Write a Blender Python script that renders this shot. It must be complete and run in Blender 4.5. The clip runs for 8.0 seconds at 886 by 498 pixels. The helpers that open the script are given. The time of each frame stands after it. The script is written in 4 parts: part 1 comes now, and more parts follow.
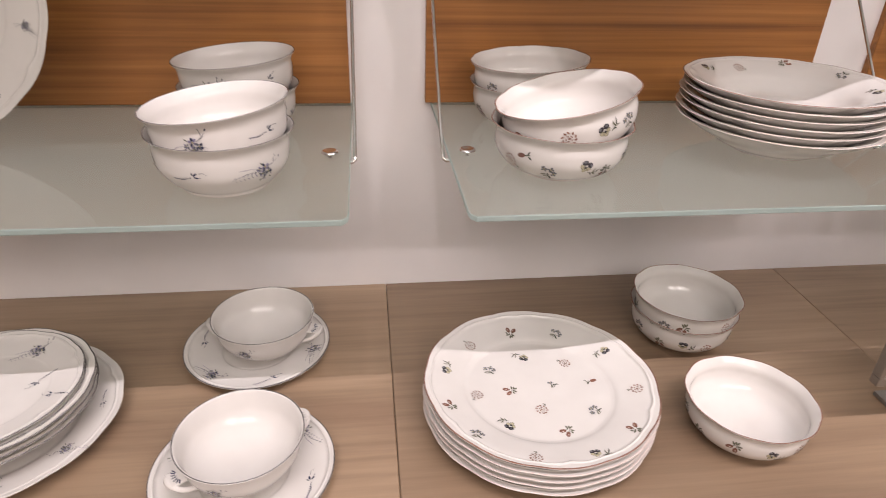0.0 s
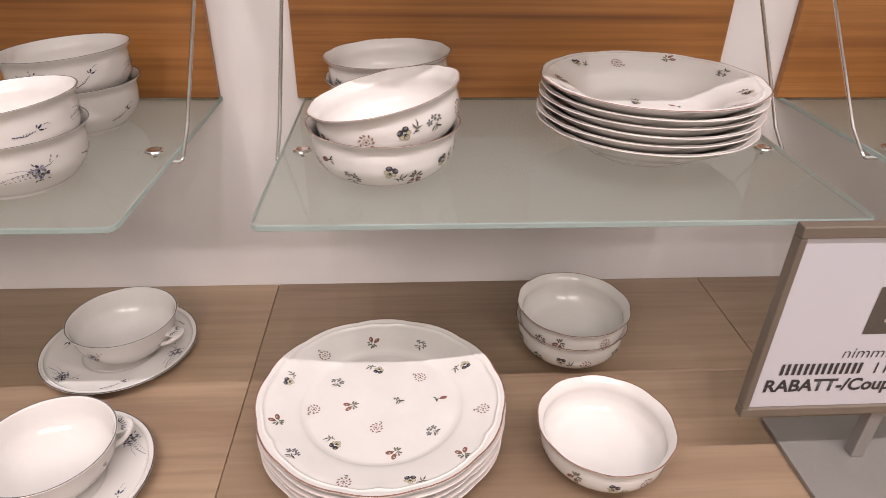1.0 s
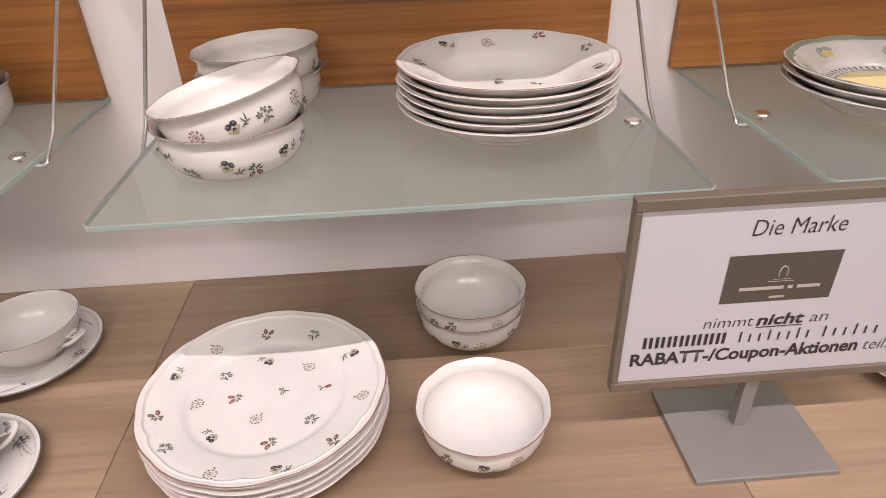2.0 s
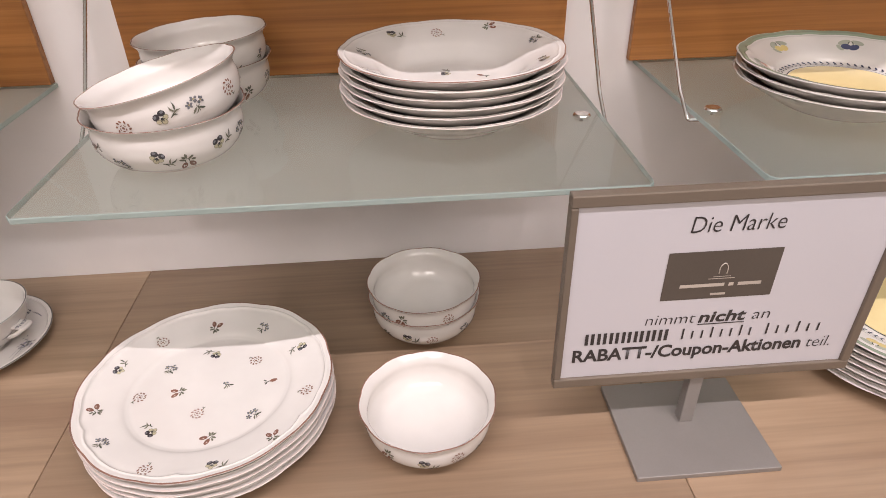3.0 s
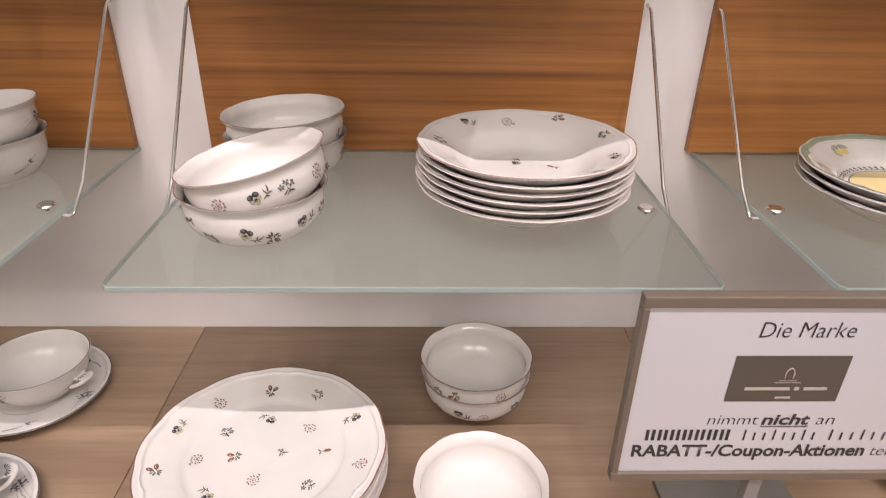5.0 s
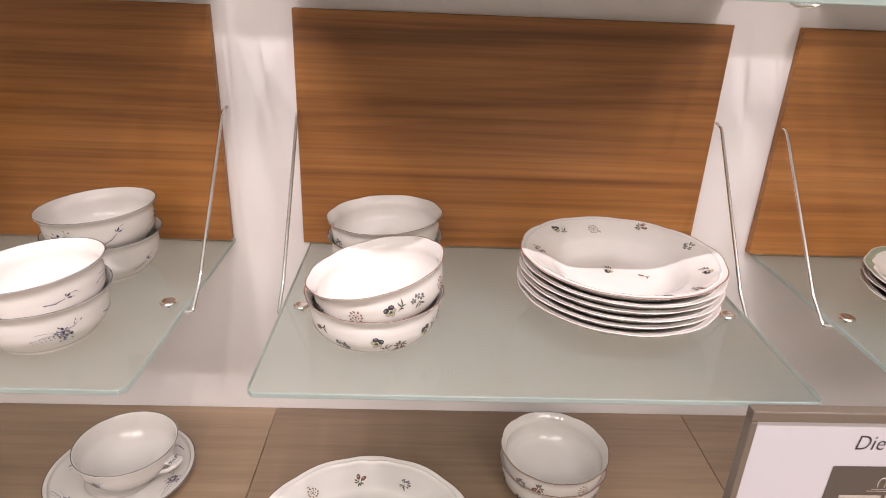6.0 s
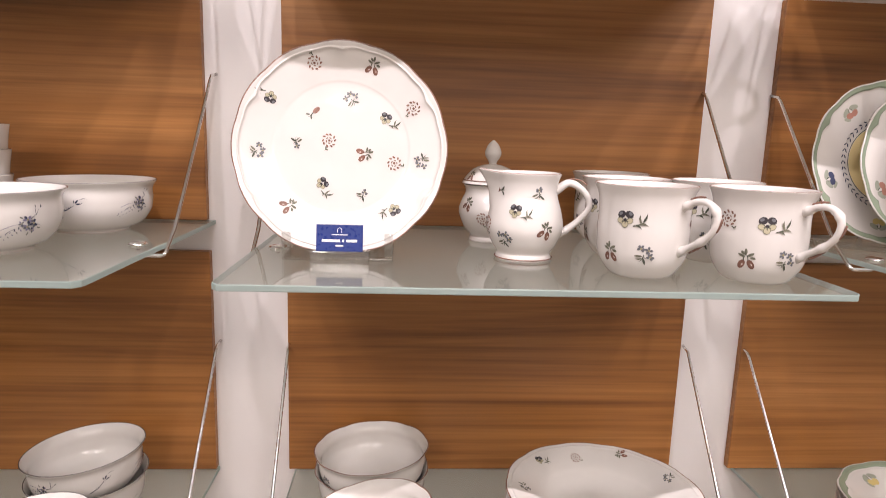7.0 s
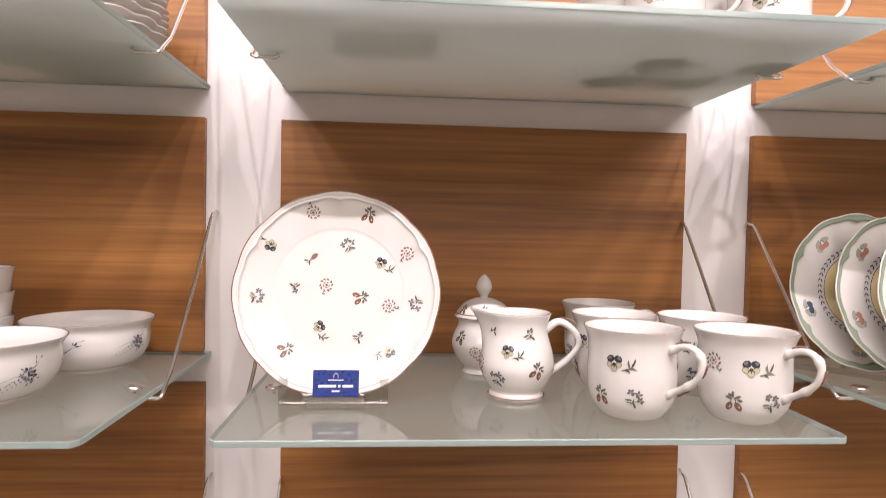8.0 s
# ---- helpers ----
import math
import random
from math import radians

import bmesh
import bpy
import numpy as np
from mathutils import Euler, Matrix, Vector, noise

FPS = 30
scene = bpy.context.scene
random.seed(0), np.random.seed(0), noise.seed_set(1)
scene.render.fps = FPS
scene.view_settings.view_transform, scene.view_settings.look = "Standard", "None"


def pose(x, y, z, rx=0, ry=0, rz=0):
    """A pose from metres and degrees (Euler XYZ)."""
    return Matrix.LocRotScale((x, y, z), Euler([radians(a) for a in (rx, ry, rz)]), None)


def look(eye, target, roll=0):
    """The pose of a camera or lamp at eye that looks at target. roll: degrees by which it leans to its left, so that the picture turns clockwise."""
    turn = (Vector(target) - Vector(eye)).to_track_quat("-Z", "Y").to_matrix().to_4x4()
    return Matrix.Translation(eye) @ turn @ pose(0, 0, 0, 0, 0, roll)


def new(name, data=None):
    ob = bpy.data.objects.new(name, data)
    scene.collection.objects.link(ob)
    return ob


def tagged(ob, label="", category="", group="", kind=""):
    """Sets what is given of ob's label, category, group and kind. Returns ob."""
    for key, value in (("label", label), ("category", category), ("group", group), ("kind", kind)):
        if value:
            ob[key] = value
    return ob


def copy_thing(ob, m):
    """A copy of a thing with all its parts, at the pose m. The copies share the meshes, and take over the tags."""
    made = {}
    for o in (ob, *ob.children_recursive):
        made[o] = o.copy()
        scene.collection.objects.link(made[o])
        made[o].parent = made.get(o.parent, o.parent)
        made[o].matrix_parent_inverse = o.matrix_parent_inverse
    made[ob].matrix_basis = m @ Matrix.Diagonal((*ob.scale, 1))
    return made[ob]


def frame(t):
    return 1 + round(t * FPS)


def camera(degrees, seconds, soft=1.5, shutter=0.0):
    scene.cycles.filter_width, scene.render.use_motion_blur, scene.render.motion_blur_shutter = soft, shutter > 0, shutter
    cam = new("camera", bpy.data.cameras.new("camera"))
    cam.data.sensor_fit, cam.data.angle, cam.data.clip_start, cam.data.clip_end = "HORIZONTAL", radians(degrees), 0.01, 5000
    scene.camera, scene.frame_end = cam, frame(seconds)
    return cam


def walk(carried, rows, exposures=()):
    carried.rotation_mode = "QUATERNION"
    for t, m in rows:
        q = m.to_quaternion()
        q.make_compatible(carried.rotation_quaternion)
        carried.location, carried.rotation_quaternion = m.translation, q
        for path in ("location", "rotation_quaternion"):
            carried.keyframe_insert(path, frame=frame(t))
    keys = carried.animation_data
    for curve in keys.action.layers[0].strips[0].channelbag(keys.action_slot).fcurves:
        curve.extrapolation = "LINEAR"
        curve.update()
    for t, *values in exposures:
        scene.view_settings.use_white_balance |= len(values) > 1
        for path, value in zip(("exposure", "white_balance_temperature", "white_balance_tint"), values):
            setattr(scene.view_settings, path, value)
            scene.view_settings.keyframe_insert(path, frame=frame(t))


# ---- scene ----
cam = camera(70.0, 8.0, soft=0.7, shutter=0.2)
PATH = [
    (0, (-0.101, 0.36, 1.225), (0.125, 2.091, 0.249), 1.7),
    (0.5, (0.001, 0.369, 1.219), (0.23, 2.057, 0.17), 3.5),
    (1, (0.111, 0.389, 1.226), (0.224, 2.111, 0.216), 1.1),
    (1.5, (0.19, 0.39, 1.217), (0.261, 2.059, 0.117), -1.0),
    (2, (0.253, 0.381, 1.228), (0.338, 2.079, 0.174), -2.2),
    (2.2, (0.273, 0.383, 1.226), (0.378, 2.05, 0.127), -1.5),
    (3.3, (0.301, 0.387, 1.227), (0.41, 2.066, 0.147), -1.2),
    (3.5, (0.301, 0.387, 1.226), (0.4, 2.066, 0.143), -1.2),
    (4, (0.295, 0.389, 1.231), (0.374, 2.086, 0.176), -1.1),
    (4.2, (0.293, 0.39, 1.232), (0.362, 2.089, 0.179), -0.8),
    (5.3, (0.212, 0.391, 1.291), (0.281, 2.196, 0.432), 1.9),
    (5.5, (0.174, 0.387, 1.313), (0.297, 2.213, 0.506), 3.4),
    (6, (0.136, 0.376, 1.329), (0.208, 2.21, 0.534), 2.4),
    (6.2, (0.126, 0.378, 1.348), (0.172, 2.228, 0.588), 2.3),
    (6.5, (0.12, 0.376, 1.391), (0.213, 2.293, 0.829), 1.7),
    (6.8, (0.126, 0.37, 1.426), (0.244, 2.325, 1.02), 1.8),
    (7, (0.123, 0.367, 1.441), (0.255, 2.331, 1.091), 1.9),
    (7.5, (0.117, 0.361, 1.461), (0.244, 2.342, 1.22), 1.3),
    (8, (0.118, 0.353, 1.491), (0.274, 2.346, 1.426), 1.2),
]
EXPOSURES = [(0, -0.24), (4.2, -0.24), (5.5, -0.1), (6, 0.05), (6.5, -0.06), (7, -0.2), (8, -0.2)]
walk(cam, [(t, look(eye, target, roll)) for t, eye, target, roll in PATH], EXPOSURES)

# ---------- world, lamps, exposure ----------
world = bpy.data.worlds.new("shop_air")
world.use_nodes = True
world.node_tree.nodes["Background"].inputs[0].default_value = (0.5, 0.46, 0.43, 1)
world.node_tree.nodes["Background"].inputs[1].default_value = 0.05
scene.world = world


def spot(x, y, z, tx, ty, tz, watts, size=106, soft=0.010, colour=(1.0, 0.90, 0.94)):
    d = bpy.data.lights.new("ceiling_spot", "SPOT")
    d.energy, d.spot_size, d.spot_blend, d.shadow_soft_size, d.color = watts, radians(size), 0.85, soft, colour
    ob = new("ceiling_spot", d)
    ob.matrix_basis = look((x, y, z), (tx, ty, tz))
    return ob


# the row of shop spots above the aisle, aimed at the display wall
for i in range(-3, 6):
    spot(0.155 + 0.314 * i, 0.03, 2.62, 0.155 + 0.314 * i, 1.1, 1.45, 29)
# added soft fill from behind the camera for the shop's general light; no such panels known
for sx, sy, watts in ((-0.6, -1.7, 60), (1.4, -1.7, 60), (0.4, -1.3, 22)):
    d = bpy.data.lights.new("room_fill_light", "AREA")
    d.shape, d.size, d.energy, d.color = "SQUARE", 1.4, watts, (1.0, 0.885, 0.83)
    new("room_fill_light", d).matrix_basis = look((sx, sy, 2.76), (sx, sy + 0.3, 0.6))

# ---------- materials ----------


def node(nt, kind, values=(), **props):
    n = nt.nodes.new(kind)
    for k, v in props.items():
        if k == "blend_type":
            n.blend_type = v
        elif k == "data_type":
            n.data_type = v
        elif k == "operation":
            n.operation = v
    for k, v in dict(values).items():
        if isinstance(v, bpy.types.NodeSocket):
            nt.links.new(v, n.inputs[k])
        else:
            n.inputs[k].default_value = v
    return n


def blank(name):
    m = bpy.data.materials.new(name)
    m.use_nodes = True
    nt = m.node_tree
    return m, nt, nt.nodes["Principled BSDF"]


def ramp(nt, fac, stops):
    r = nt.nodes.new("ShaderNodeValToRGB")
    els = r.color_ramp.elements
    while len(els) < len(stops):
        els.new(0.5)
    for e, (p, c) in zip(els, stops):
        e.position, e.color = p, (*c, 1)
    nt.links.new(fac, r.inputs[0])
    return r.outputs[0]


def place(nt, scale, shift=True):
    """Object coordinates in metres, shifted per object, stretched."""
    tc = node(nt, "ShaderNodeTexCoord")
    v = tc.outputs["Object"]
    if shift:
        oi = node(nt, "ShaderNodeObjectInfo")
        mul = node(nt, "ShaderNodeMath", {0: oi.outputs["Random"], 1: 13.0}, operation="MULTIPLY")
        v = node(nt, "ShaderNodeVectorMath", {0: v, 1: mul.outputs[0]}, operation="ADD").outputs[0]
    return node(nt, "ShaderNodeVectorMath", {0: v, 1: scale}, operation="MULTIPLY").outputs[0]


def wood(name, dark, mid, light, rough, long=1.0, across=20.0, bump=0.12, pores=1.0):
    m, nt, b = blank(name)
    broad = node(nt, "ShaderNodeTexNoise", {"Vector": place(nt, (long, across, across)), "Scale": 1.0, "Detail": 5.0, "Roughness": 0.62, "Distortion": 0.7})
    fine = node(nt, "ShaderNodeTexNoise", {"Vector": place(nt, (long * 3.2, across * 12, across * 12)), "Scale": 1.0, "Detail": 3.0, "Roughness": 0.6})
    blotch = node(nt, "ShaderNodeTexNoise", {"Vector": place(nt, (long * 1.6, across * 0.22, across * 0.22)), "Scale": 1.0, "Detail": 2.0})
    base = ramp(nt, broad.outputs[0], [(0.3, dark), (0.5, mid), (0.72, light)])
    f = ramp(nt, fine.outputs[0], [(0.3, (1 - 0.28 * pores, 1 - 0.3 * pores, 1 - 0.32 * pores)), (0.62, (1.05, 1.04, 1.03))])
    g = ramp(nt, blotch.outputs[0], [(0.3, (0.78, 0.76, 0.74)), (0.7, (1.12, 1.1, 1.08))])
    a = node(nt, "ShaderNodeMix", {0: 1.0, 6: base, 7: f}, data_type="RGBA", blend_type="MULTIPLY")
    c = node(nt, "ShaderNodeMix", {0: 1.0, 6: a.outputs[2], 7: g}, data_type="RGBA", blend_type="MULTIPLY")
    nt.links.new(c.outputs[2], b.inputs["Base Color"])
    rr = ramp(nt, fine.outputs[0], [(0.3, (rough + 0.12,) * 3), (0.7, (rough,) * 3)])
    nt.links.new(rr, b.inputs["Roughness"])
    bp = node(nt, "ShaderNodeBump", {"Strength": bump, "Distance": 0.0006, "Height": fine.outputs[0]})
    nt.links.new(bp.outputs[0], b.inputs["Normal"])
    return m


def painted(name, colour, rough, spread=0.08, scale=9.0, bump=0.06, metal=0.0, grain=350.0):
    """Paint, plaster or powder coat with soft blotches and a fine grain."""
    m, nt, b = blank(name)
    big = node(nt, "ShaderNodeTexNoise", {"Vector": place(nt, (scale,) * 3), "Scale": 1.0, "Detail": 4.0})
    lo, hi = (tuple(c * (1 - spread) for c in colour), tuple(min(1, c * (1 + spread)) for c in colour))
    nt.links.new(ramp(nt, big.outputs[0], [(0.3, lo), (0.7, hi)]), b.inputs["Base Color"])
    fine = node(nt, "ShaderNodeTexNoise", {"Vector": place(nt, (grain,) * 3), "Scale": 1.0, "Detail": 2.0})
    nt.links.new(ramp(nt, fine.outputs[0], [(0.3, (rough * 0.85,) * 3), (0.7, (min(1, rough * 1.15),) * 3)]), b.inputs["Roughness"])
    b.inputs["Metallic"].default_value = metal
    bp = node(nt, "ShaderNodeBump", {"Strength": bump, "Distance": 0.0004, "Height": fine.outputs[0]})
    nt.links.new(bp.outputs[0], b.inputs["Normal"])
    return m


def glazed(name, colour, rough=0.07, spread=0.03):
    """Glazed porcelain: hard gloss, faint waviness of the glaze."""
    m, nt, b = blank(name)
    big = node(nt, "ShaderNodeTexNoise", {"Vector": place(nt, (22,) * 3), "Scale": 1.0, "Detail": 3.0})
    lo, hi = (tuple(c * (1 - spread) for c in colour), tuple(min(1, c * (1 + spread)) for c in colour))
    nt.links.new(ramp(nt, big.outputs[0], [(0.3, lo), (0.7, hi)]), b.inputs["Base Color"])
    b.inputs["Roughness"].default_value = rough
    b.inputs["IOR"].default_value = 1.52
    wave = node(nt, "ShaderNodeTexNoise", {"Vector": place(nt, (60,) * 3), "Scale": 1.0, "Detail": 2.0})
    bp = node(nt, "ShaderNodeBump", {"Strength": 0.05, "Distance": 0.002, "Height": wave.outputs[0]})
    nt.links.new(bp.outputs[0], b.inputs["Normal"])
    return m


WALNUT = wood("walnut_veneer", (0.17, 0.064, 0.016), (0.35, 0.147, 0.039), (0.475, 0.218, 0.067), 0.4, 0.8, 15.0, 0.1, 1.0)
OAK = wood("grey_brown_oak", (0.232, 0.157, 0.106), (0.302, 0.214, 0.144), (0.365, 0.263, 0.18), 0.28, 1.1, 8.0, 0.05, 0.55)
PLASTER = painted("pale_grey_paint", (0.81, 0.775, 0.765), 0.5, 0.03)
ROOMPAINT = painted("shop_wall_paint", (0.55, 0.52, 0.49), 0.7, 0.05, 2.0)
CEILPAINT = painted("ceiling_paint", (0.72, 0.7, 0.67), 0.8, 0.04, 2.0)
FLOORMAT = painted("shop_floor", (0.3, 0.25, 0.21), 0.35, 0.15, 3.0)
PORCELAIN = glazed("white_porcelain", (0.652, 0.62, 0.59), 0.045)
CREAM = glazed("cream_porcelain", (0.66, 0.625, 0.585), 0.045)
STEEL = painted("polished_steel", (0.82, 0.80, 0.78), 0.2, 0.04, 40.0, 0.0, 1.0, 120.0)
GREYMETAL = painted("grey_powder_coat", (0.27, 0.25, 0.235), 0.42, 0.05, 12.0, 0.1, 0.35)
FRAMEMETAL = painted("taupe_frame_metal", (0.19, 0.155, 0.122), 0.4, 0.05, 12.0, 0.1, 0.3)
PAPER = painted("printed_paper", (0.52, 0.505, 0.535), 0.45, 0.02, 6.0, 0.05)
INK = painted("black_ink", (0.035, 0.03, 0.03), 0.5, 0.1)
LOGOBROWN = painted("brown_print", (0.085, 0.07, 0.058), 0.45, 0.06)
LOGOLIGHT = painted("pale_print", (0.45, 0.4, 0.35), 0.45, 0.05)
CARDBLUE = painted("blue_card", (0.016, 0.035, 0.18), 0.3, 0.08)
CARDWHITE = painted("white_card", (0.78, 0.77, 0.78), 0.35, 0.03)
VIOLET = glazed("violet_enamel", (0.045, 0.04, 0.045), 0.15, 0.25)
YELLOW = glazed("yellow_enamel", (0.32, 0.28, 0.16), 0.15, 0.15)
LEAF = glazed("green_enamel", (0.085, 0.09, 0.07), 0.15, 0.3)
RED = glazed("brick_red_enamel", (0.19, 0.094, 0.07), 0.15, 0.25)
ROSE = glazed("dusky_pink_enamel", (0.25, 0.14, 0.105), 0.15, 0.25)
BLUSH = glazed("blush_enamel", (0.67, 0.58, 0.545), 0.12, 0.12)
BUTTER = glazed("butter_enamel", (0.44, 0.40, 0.28), 0.12, 0.15)
SLATE = glazed("slate_enamel", (0.15, 0.15, 0.165), 0.12, 0.2)
OLIVE = glazed("olive_enamel", (0.165, 0.16, 0.12), 0.12, 0.25)
LILAC = glazed("lilac_enamel", (0.22, 0.2, 0.29), 0.12, 0.25)
BLUE = glazed("grey_blue_enamel", (0.135, 0.14, 0.155), 0.15, 0.25)
NAVY = glazed("navy_enamel", (0.035, 0.04, 0.075), 0.15, 0.3)
RIMPINK = glazed("rim_pink_enamel", (0.23, 0.125, 0.095), 0.15, 0.2)
RIMDARK = glazed("rim_dark_enamel", (0.11, 0.1, 0.1), 0.15, 0.2)
RIMGREEN = glazed("rim_green_enamel", (0.25, 0.30, 0.22), 0.12, 0.12)
WELLYELLOW = glazed("pale_yellow_enamel", (0.74, 0.6, 0.31), 0.1, 0.05)
FRUITYELLOW = glazed("lemon_enamel", (0.6, 0.48, 0.2), 0.12, 0.2)
FRUITRED = glazed("cherry_enamel", (0.45, 0.22, 0.17), 0.12, 0.25)
FRUITBLUE = glazed("plum_enamel", (0.075, 0.085, 0.15), 0.12, 0.3)
SAGE = glazed("sage_leaf_enamel", (0.37, 0.39, 0.32), 0.12, 0.2)


def clear_glass():
    m, nt, b = blank("clear_glass_top")
    nt.nodes.remove(b)
    tr = node(nt, "ShaderNodeBsdfTransparent", {0: (0.965, 0.98, 0.972, 1)})
    smear = node(nt, "ShaderNodeTexNoise", {"Vector": place(nt, (14, 14, 14)), "Scale": 1.0, "Detail": 4.0})
    gl = node(nt, "ShaderNodeBsdfGlossy", {"Roughness": ramp(nt, smear.outputs[0], [(0.35, (0.02,) * 3), (0.75, (0.09,) * 3)])})
    fr = node(nt, "ShaderNodeFresnel", {"IOR": 1.5})
    mix = node(nt, "ShaderNodeMixShader", {0: fr.outputs[0], 1: tr.outputs[0], 2: gl.outputs[0]})
    nt.links.new(mix.outputs[0], nt.nodes["Material Output"].inputs[0])
    return m


def frosted_glass():
    m, nt, b = blank("frosted_glass")
    nt.nodes.remove(b)
    cloud = node(nt, "ShaderNodeTexNoise", {"Vector": place(nt, (7, 7, 7)), "Scale": 1.0, "Detail": 4.0})
    col = ramp(nt, cloud.outputs[0], [(0.3, (0.56, 0.70, 0.67)), (0.7, (0.61, 0.75, 0.72))])
    di = node(nt, "ShaderNodeBsdfDiffuse", {0: col})
    tl = node(nt, "ShaderNodeBsdfTranslucent", {0: (0.92, 0.985, 0.96, 1)})
    tr = node(nt, "ShaderNodeBsdfTransparent", {0: (0.93, 0.96, 0.945, 1)})
    a = node(nt, "ShaderNodeMixShader", {0: 0.88, 1: di.outputs[0], 2: tl.outputs[0]})
    mix = node(nt, "ShaderNodeMixShader", {0: 0.13, 1: a.outputs[0], 2: tr.outputs[0]})
    nt.links.new(mix.outputs[0], nt.nodes["Material Output"].inputs[0])
    return m


def edge_glass():
    """The polished cut edge: pale green, lit through from behind."""
    m, nt, b = blank("green_glass_edge")
    nt.nodes.remove(b)
    n = node(nt, "ShaderNodeTexNoise", {"Vector": place(nt, (9, 9, 200)), "Scale": 1.0, "Detail": 3.0})
    col = ramp(nt, n.outputs[0], [(0.3, (0.34, 0.44, 0.42)), (0.7, (0.44, 0.54, 0.52))])
    di = node(nt, "ShaderNodeBsdfDiffuse", {0: col})
    tl = node(nt, "ShaderNodeBsdfTranslucent", {0: (0.74, 0.83, 0.81, 1)})
    gl = node(nt, "ShaderNodeBsdfGlossy", {"Roughness": 0.12})
    a = node(nt, "ShaderNodeMixShader", {0: 0.5, 1: di.outputs[0], 2: tl.outputs[0]})
    mix = node(nt, "ShaderNodeMixShader", {0: 0.06, 1: a.outputs[0], 2: gl.outputs[0]})
    nt.links.new(mix.outputs[0], nt.nodes["Material Output"].inputs[0])
    return m


def acrylic():
    m, nt, b = blank("clear_acrylic")
    nt.nodes.remove(b)
    tr = node(nt, "ShaderNodeBsdfTransparent", {0: (0.9, 0.905, 0.895, 1)})
    gl = node(nt, "ShaderNodeBsdfGlossy", {"Roughness": 0.04})
    mix = node(nt, "ShaderNodeMixShader", {0: 0.17, 1: tr.outputs[0], 2: gl.outputs[0]})
    nt.links.new(mix.outputs[0], nt.nodes["Material Output"].inputs[0])
    return m


GLASSTOP, FROST, GLASSEDGE, ACRYLIC = clear_glass(), frosted_glass(), edge_glass(), acrylic()

# ---------- mesh helpers ----------


def mesh(name, verts, faces, mats, idx=None, smooth=True):
    me = bpy.data.meshes.new(name)
    me.from_pydata([tuple(v) for v in verts], [], faces)
    for m in mats if isinstance(mats, (list, tuple)) else [mats]:
        me.materials.append(m)
    if idx:
        me.polygons.foreach_set("material_index", idx)
    if smooth:
        me.polygons.foreach_set("use_smooth", [True] * len(me.polygons))
    me.update()
    return me


def part(name, me, parent, label="", m=None):
    ob = new(name, me)
    ob.parent = parent
    if m is not None:
        ob.matrix_basis = m
    if label:
        ob["label"] = label
    return ob


def thing(name, m, label, category, group="", kind="", me=None):
    ob = new(name, me)
    ob.matrix_basis = m
    return tagged(ob, label, category, group, kind)


def box(name, x0, x1, y0, y1, z0, z1, mat, bevel=0.002, segs=2):
    bm = bmesh.new()
    bmesh.ops.create_cube(bm, size=1, matrix=Matrix.Translation(((x0 + x1) / 2, (y0 + y1) / 2, (z0 + z1) / 2)) @ Matrix.Diagonal((x1 - x0, y1 - y0, z1 - z0, 1)))
    if bevel:
        bmesh.ops.bevel(bm, geom=bm.edges[:], offset=bevel, segments=segs, affect="EDGES", profile=0.5)
    me = bpy.data.meshes.new(name)
    bm.to_mesh(me)
    bm.free()
    me.materials.append(mat)
    return me


def spline(pts, steps=5):
    """Catmull-Rom through the points."""
    p = [np.array(q, float) for q in pts]
    p = [2 * p[0] - p[1]] + p + [2 * p[-1] - p[-2]]
    out = []
    for i in range(1, len(p) - 2):
        for k in range(steps):
            t = k / steps
            a, b, c, d = p[i - 1], p[i], p[i + 1], p[i + 2]
            out.append(0.5 * (2 * b + (c - a) * t + (2 * a - 5 * b + 4 * c - d) * t * t + (3 * b - a - 3 * c + d) * t ** 3))
    out.append(p[-2])
    return out


def tube(name, pts, radius, mat, sides=10, flat=1.0, taper=None, steps=6, up=(0, 1, 0)):
    """A rod along a smooth line; flat squeezes it across the direction up."""
    line = spline(pts, steps) if steps > 1 else [np.array(q, float) for q in pts]
    verts, faces = [], []
    n = len(line)
    for i, q in enumerate(line):
        t = line[min(i + 1, n - 1)] - line[max(i - 1, 0)]
        t /= np.linalg.norm(t)
        u = np.array(up, float) - t * np.dot(up, t)
        if np.linalg.norm(u) < 1e-4:
            u = np.array((1.0, 0, 0)) - t * t[0]
        u /= np.linalg.norm(u)
        w = np.cross(t, u)
        r = radius * (1 if taper is None else taper(i / (n - 1)))
        for k in range(sides):
            a = 2 * math.pi * k / sides
            verts.append(q + u * math.cos(a) * r * flat + w * math.sin(a) * r)
    for i in range(n - 1):
        for k in range(sides):
            k2 = (k + 1) % sides
            faces.append((i * sides + k, i * sides + k2, (i + 1) * sides + k2, (i + 1) * sides + k))
    faces.append(tuple(range(sides))[::-1])
    faces.append(tuple((n - 1) * sides + k for k in range(sides)))
    return mesh(name, verts, faces, mat)


